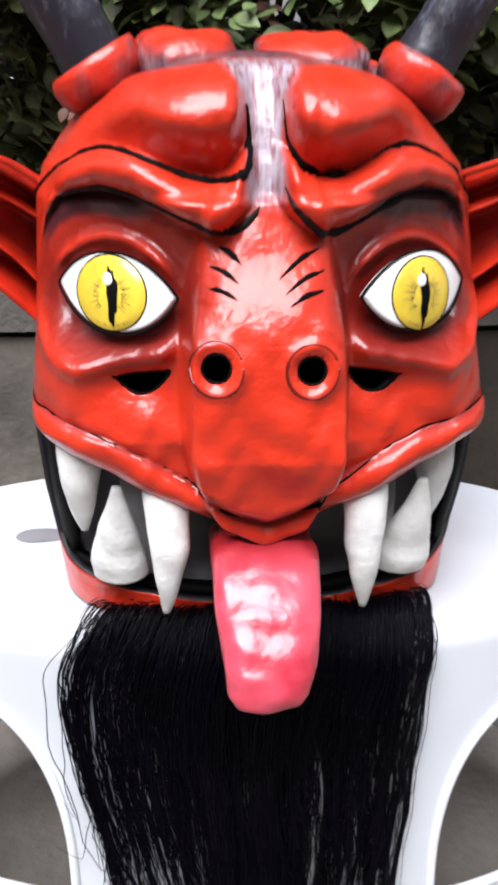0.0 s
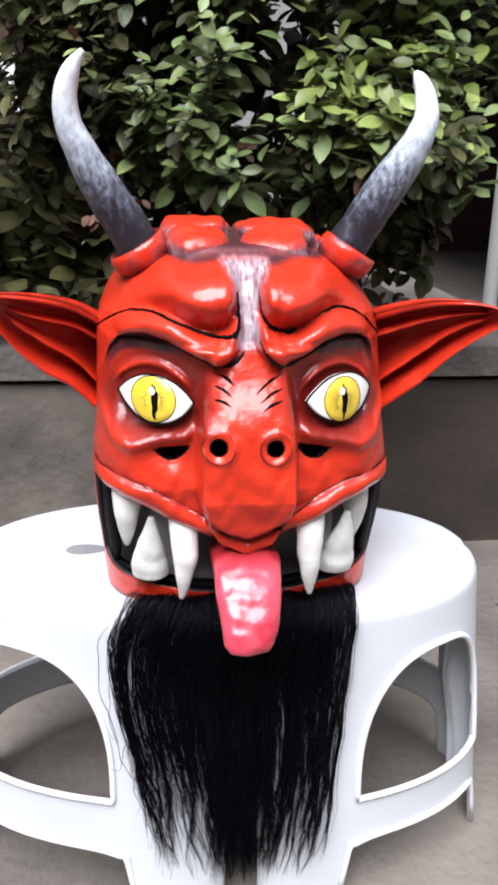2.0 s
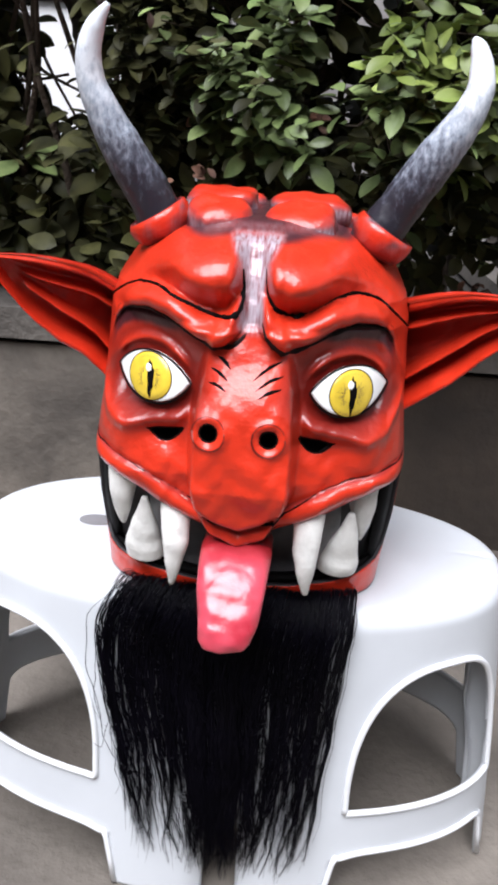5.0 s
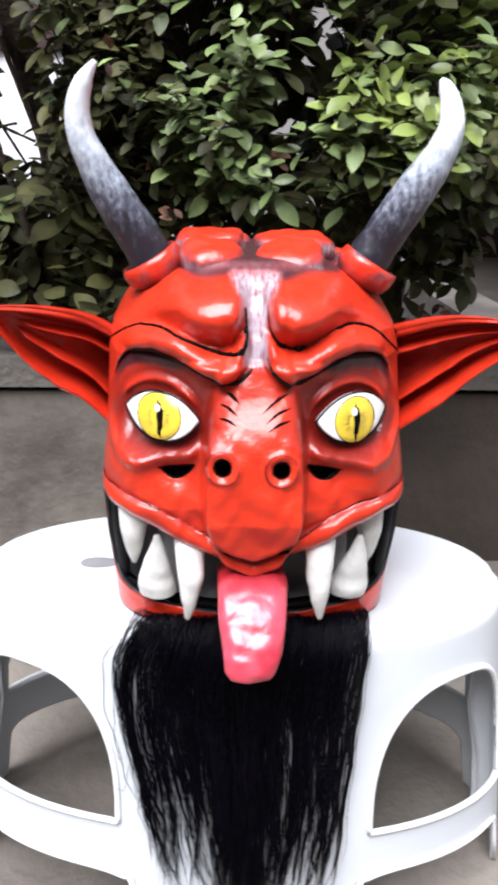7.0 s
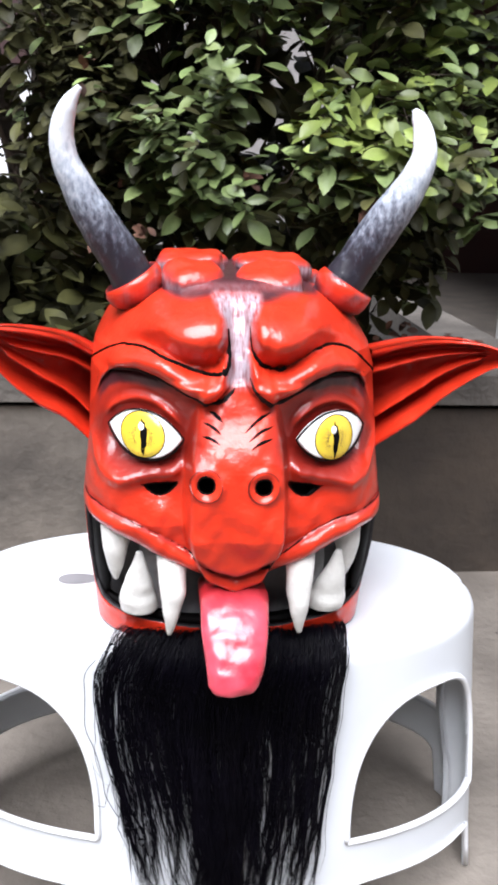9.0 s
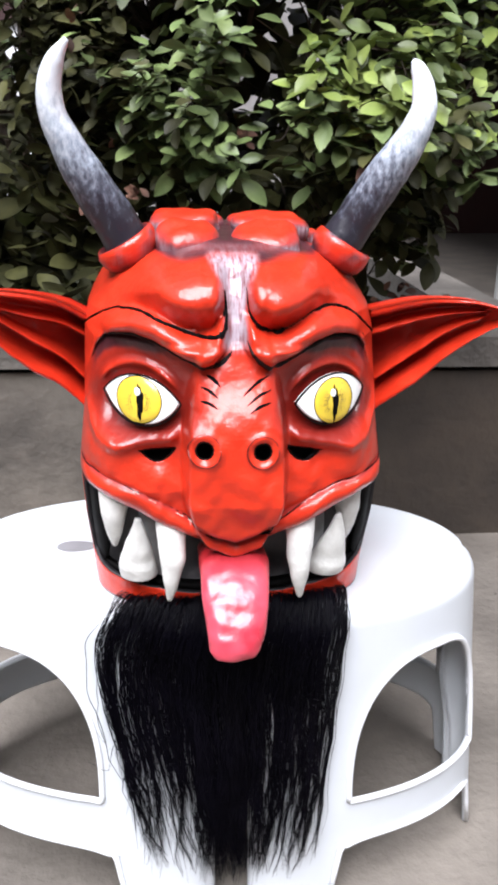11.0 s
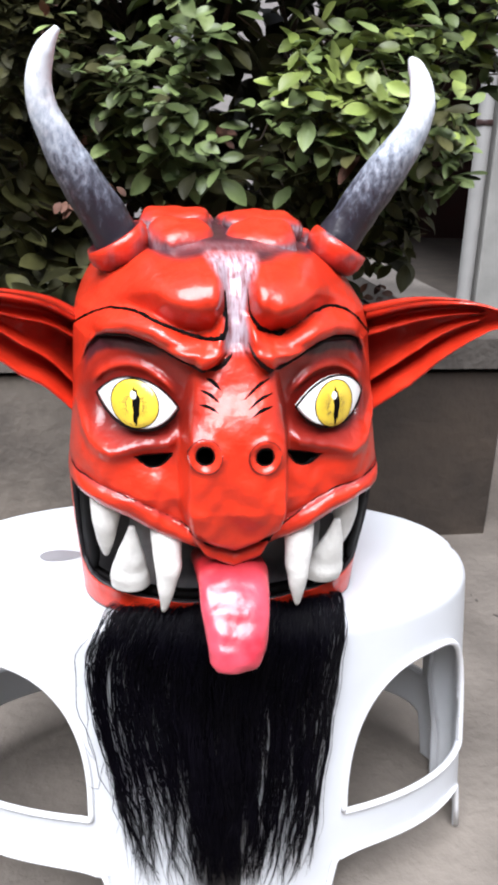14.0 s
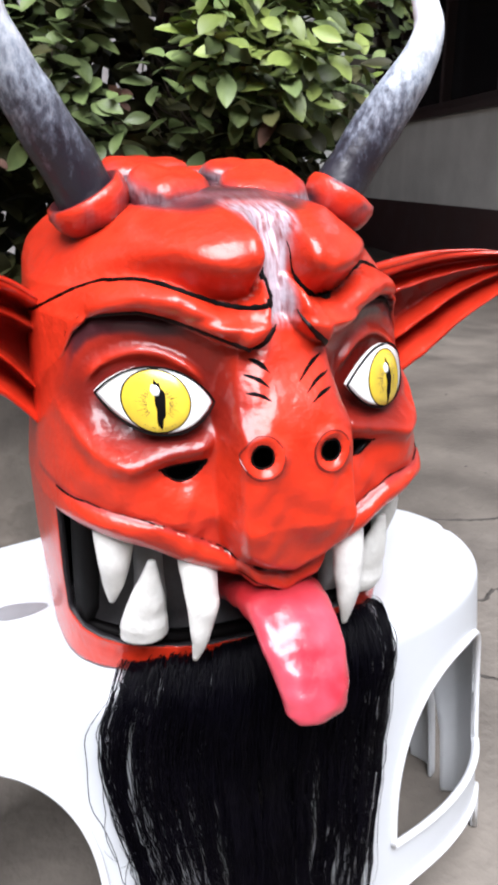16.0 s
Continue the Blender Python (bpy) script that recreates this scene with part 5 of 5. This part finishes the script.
def build_hedge():
    rng = random.Random(23)
    near = []
    twigs = []
    for _ in range(3400):
        x, z = rng.uniform(-1.15, 0.68), rng.uniform(0.60, 1.62)
        d = abs(rng.gauss(0, 0.11))
        if z < 0.74 + 0.10 * math.sin(6 * x + 1) and rng.random() < 0.8:
            continue
        if z < 0.66 or (x > 0.40 and z < 0.74):
            continue
        if x > 0.45 + 0.14 * float(sstep(0.96, 1.03, z)) + 0.02 * math.sin(23 * z) or (x < -0.34 and z < 1.30 and rng.random() < 0.97):
            continue
        if 0.12 < x < 0.165 and 1.03 < z < 1.085:
            continue
        if noise.noise(Vector((x * 7, z * 7, 4.0))) < -0.17:
            continue
        twigs.append((x, hedge_front(x, z) + d + (0.14 if z < 0.84 + 0.05 * math.sin(7 * x) else 0.0), z, d))
    rosettes = [(0.14, 0.40, 0.86), (0.04, 0.40, 0.87), (0.09, 0.40, 0.90), (0.25, 0.37, 1.02), (0.28, 0.38, 0.97), (0.22, 0.39, 1.06), (0.36, 0.42, 1.05), (0.16, 0.40, 0.95), (0.34, 0.40, 1.06), (-0.04, 0.41, 0.94), (-0.19, 0.48, 1.03), (0.06, 0.40, 1.06), (0.20, 0.40, 0.90), (0.38, 0.41, 0.92), (-0.24, 0.50, 0.79), (-0.10, 0.44, 0.99), (0.0, 0.40, 1.04)]
    twigs += [(x, y, z, 0.0) for x, y, z in rosettes]
    for x, y, z, d in twigs:
        young = (0.10 < x < 0.60 and z > 0.87 and rng.random() < 0.62) or (x > 0.0 and rng.random() < 0.06)
        count = rng.randint(5, 9)
        axis = Vector((rng.gauss(0, 0.35), -0.45 + rng.gauss(0, 0.30), 0.80 + rng.gauss(0, 0.2))).normalized()
        side = axis.orthogonal().normalized()
        spin = rng.uniform(0, 6.28)
        # deep, low and left twigs take the darker copy in place of shade
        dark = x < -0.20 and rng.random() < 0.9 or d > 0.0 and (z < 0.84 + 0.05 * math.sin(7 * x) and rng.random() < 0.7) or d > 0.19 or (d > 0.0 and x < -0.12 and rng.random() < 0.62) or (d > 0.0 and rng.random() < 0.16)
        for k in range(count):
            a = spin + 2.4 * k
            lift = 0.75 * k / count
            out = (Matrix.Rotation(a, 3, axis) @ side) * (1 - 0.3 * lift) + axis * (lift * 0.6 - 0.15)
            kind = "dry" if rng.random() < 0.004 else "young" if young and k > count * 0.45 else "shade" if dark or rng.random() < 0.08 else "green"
            at = Vector((x, y, z)) + axis * (0.014 * k - 0.04)
            size = rng.uniform(0.72, 1.12) * (1.0 - 0.25 * k / count) * (1.14 if kind == "young" else 1.0)
            near.append((d + 0.3 * abs(x - 0.05) + 0.3 * abs(z - 0.95), leaf_pose(at, out, rng, axis) @ Matrix.Diagonal((size, size, size, 1)), kind, rng.randrange(5)))
    # withered red-brown leaves caught in the hedge
    for x, y, z in ((0.053, 0.47, 0.914), (0.33, 0.62, 0.635), (0.37, 0.60, 0.655), (-0.19, 0.50, 0.80), (-0.12, 0.46, 0.82), (-0.20, 0.50, 1.07)):
        for _ in range(5):
            out = Vector((rng.gauss(0, 0.7), -0.4, rng.gauss(-0.2, 0.6)))
            near.append((0.1, leaf_pose(Vector((x + rng.gauss(0, 0.008), y, z + rng.gauss(0, 0.008))), out, rng, (0.2, -0.7, 0.6)) @ Matrix.Diagonal((0.5, 0.42, 0.5, 1)), "dry", rng.randrange(5)))
    # the depth of the hedge, its shade put into the leaf colour
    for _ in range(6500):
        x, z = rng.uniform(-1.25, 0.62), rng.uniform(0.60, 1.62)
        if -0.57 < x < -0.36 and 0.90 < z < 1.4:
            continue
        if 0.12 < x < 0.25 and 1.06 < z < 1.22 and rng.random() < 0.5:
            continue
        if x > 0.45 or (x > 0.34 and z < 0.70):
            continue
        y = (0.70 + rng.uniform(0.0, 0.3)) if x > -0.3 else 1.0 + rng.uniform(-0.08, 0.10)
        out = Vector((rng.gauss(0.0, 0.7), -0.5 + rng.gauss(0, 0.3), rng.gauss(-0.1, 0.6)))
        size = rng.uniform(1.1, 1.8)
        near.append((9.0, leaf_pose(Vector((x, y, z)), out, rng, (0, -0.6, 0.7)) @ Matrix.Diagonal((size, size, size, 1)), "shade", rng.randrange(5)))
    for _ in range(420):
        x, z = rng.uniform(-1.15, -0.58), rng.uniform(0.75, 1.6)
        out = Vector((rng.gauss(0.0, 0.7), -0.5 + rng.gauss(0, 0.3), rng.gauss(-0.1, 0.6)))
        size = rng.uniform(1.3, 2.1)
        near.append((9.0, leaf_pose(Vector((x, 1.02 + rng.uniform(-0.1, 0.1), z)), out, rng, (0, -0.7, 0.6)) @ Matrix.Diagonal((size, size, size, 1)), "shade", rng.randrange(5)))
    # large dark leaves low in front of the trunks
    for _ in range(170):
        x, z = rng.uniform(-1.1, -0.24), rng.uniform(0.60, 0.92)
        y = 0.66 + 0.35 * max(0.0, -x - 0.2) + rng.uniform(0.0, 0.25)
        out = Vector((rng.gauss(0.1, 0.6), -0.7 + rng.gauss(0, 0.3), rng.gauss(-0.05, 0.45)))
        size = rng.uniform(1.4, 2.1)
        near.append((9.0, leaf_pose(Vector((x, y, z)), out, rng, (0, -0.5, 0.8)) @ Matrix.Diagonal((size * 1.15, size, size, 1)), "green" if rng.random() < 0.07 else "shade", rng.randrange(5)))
    near.sort(key=lambda r: r[0])
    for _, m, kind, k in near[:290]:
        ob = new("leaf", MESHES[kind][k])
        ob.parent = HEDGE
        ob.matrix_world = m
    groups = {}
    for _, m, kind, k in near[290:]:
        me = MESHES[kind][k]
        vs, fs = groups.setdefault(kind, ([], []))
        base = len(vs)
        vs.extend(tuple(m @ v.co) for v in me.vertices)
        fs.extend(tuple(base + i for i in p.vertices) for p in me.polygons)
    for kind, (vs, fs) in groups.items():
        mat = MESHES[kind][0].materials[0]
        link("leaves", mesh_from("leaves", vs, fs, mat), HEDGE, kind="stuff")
    # stems that carry the twigs
    stems = []
    for k in range(26):
        x = -1.0 + 1.45 * k / 25 + rng.gauss(0, 0.03)
        y = 1.05 + rng.gauss(0, 0.08)
        top = rng.uniform(1.2, 1.6)
        tx, ty = x + rng.gauss(0, 0.12), hedge_front(x, top) + 0.12
        vs, fs = sweep([(x, y, 0.45), (x + rng.gauss(0, 0.03), y - 0.05, 0.75), (0.5 * (x + tx), 0.5 * (y + ty), 1.0), (tx, ty, top)], [0.012, 0.009, 0.006, 0.003], sides=7, count=16, wobble=0.3)
        link("stem", mesh_from("stem", vs, fs, BARK), HEDGE)
        stems.append(curve([(x, y, 0.42), (x, y - 0.05, 0.75), (0.5 * (x + tx), 0.5 * (y + ty), 1.0), (tx, ty, top)], 16))
    tv, tf = [], []
    pool = np.vstack(stems)
    for x, y, z, d in twigs:
        p = np.array((x, y, z))
        dist = np.linalg.norm(pool - p - np.array((0, 0.05, -0.12)), axis=1)
        q = pool[int(dist.argmin())]
        mid = (p + q) / 2 + np.array((rng.gauss(0, 0.01), 0.01, rng.gauss(0, 0.02)))
        path = curve([q, mid, p], 7)
        base = len(tv)
        for i, c in enumerate(path):
            r = 0.0024 - 0.0002 * i
            for k in range(3):
                a = 2.0944 * k
                tv.append((c[0] + r * math.cos(a), c[1], c[2] + r * math.sin(a)))
        tf += grid_faces(7, 3, True, base)
    link("brushwood", mesh_from("brushwood", tv, tf, BARK), HEDGE, kind="stuff")


build_hedge()


def slender_trunk(points, radii, label):
    tree = thing("tree_trunk", label, "tree trunk", group="trunks behind the hedge")
    vs, fs = sweep(points, radii, sides=14, count=30, wobble=0.4)
    link("trunk", mesh_from("trunk", vs, fs, BARK), tree)


slender_trunk([(-0.40, 1.20, 0.46), (-0.43, 1.20, 0.80), (-0.47, 1.20, 1.05), (-0.53, 1.20, 1.30), (-0.56, 1.22, 2.0)], [0.035, 0.034, 0.034, 0.034, 0.030], "dark leaning tree trunk behind the hedge")
slender_trunk([(-0.34, 1.36, 0.46), (-0.36, 1.36, 0.9), (-0.41, 1.36, 1.3), (-0.43, 1.36, 2.0)], [0.050, 0.048, 0.046, 0.040], "thick dark tree trunk behind the hedge")
for k, (x0, z0, x1, z1) in enumerate(((-0.66, 1.06, -0.48, 0.96), (-0.62, 1.14, -0.50, 0.90), (-0.70, 0.98, -0.52, 1.00))):
    slender_trunk([(x0, 1.15, z0), ((x0 + x1) / 2, 1.14, (z0 + z1) / 2 - 0.01), (x1, 1.16, z1)], [0.004, 0.004, 0.003], "thin dark stem across the gap in the hedge")


# ---- small litter: dry leaves by the hedge, crumbs of earth on the yard floor, chips in the lip's paint ----
def fallen_leaves():
    rng = random.Random(41)
    heap = thing("fallen_leaves", "few curled brown dry leaves fallen on the coping slab", "leaves")
    for _ in range(9):
        m = leaf_pose(Vector((0.69 + rng.gauss(0, 0.022), 1.22 + rng.gauss(0, 0.06), 0.5285)), Vector((rng.gauss(0, 1), rng.gauss(0, 1), 0.05)), rng, (0, 0, 3.0))
        ob = new("leaf", MESHES["dry"][rng.randrange(5)])
        ob.parent = heap
        ob.matrix_world = m @ Matrix.Diagonal((0.8, 0.8, 1.0, 1))


fallen_leaves()


def floor_crumbs():
    rng = random.Random(43)
    vs, fs = [], []
    for _ in range(46):
        x, y, r = rng.uniform(0.42, 1.9), rng.uniform(-0.35, 1.6), rng.uniform(0.0015, 0.006)
        if x < 0.75 and y > 0.6:
            continue
        base = len(vs)
        for dx, dy, dz in ((1, 0, 0), (0.3, 0.9, 0), (-0.8, 0.5, 0), (-0.7, -0.7, 0), (0.4, -0.9, 0), (0, 0, 0.5)):
            vs.append((x + r * dx * rng.uniform(0.6, 1.4), y + r * dy * rng.uniform(0.6, 1.4), FLOOR + 0.0008 + r * dz))
        fs += [(base + k, base + (k + 1) % 5, base + 5) for k in range(5)]
    tagged(link("crumbs", mesh_from("crumbs", vs, fs, CRACK, smooth=False)), "scattered dark crumbs of earth on the yard floor", "litter", kind="stuff")


floor_crumbs()

CHIP = material("chipped_primer", (0.55, 0.42, 0.36), 0.6, spread=0.2, scale=80, bump=0.1)
chip_rng = random.Random(47)
for x0 in (-0.098, -0.083, -0.058, -0.047, 0.048, 0.079):
    x1 = x0 + chip_rng.uniform(0.004, 0.011)
    lift = chip_rng.uniform(-0.002, 0.0005)
    painted_line([(x0, float(lip_line(abs(x0 + SHIFT))) + lift), ((x0 + x1) / 2, float(lip_line(abs((x0 + x1) / 2 + SHIFT))) + lift), (x1, float(lip_line(abs(x1 + SHIFT))) + lift)], [0.0003, 0.0016, 0.0009, 0.0019, 0.0003], name="paint_chip", count=10, mat=CHIP)
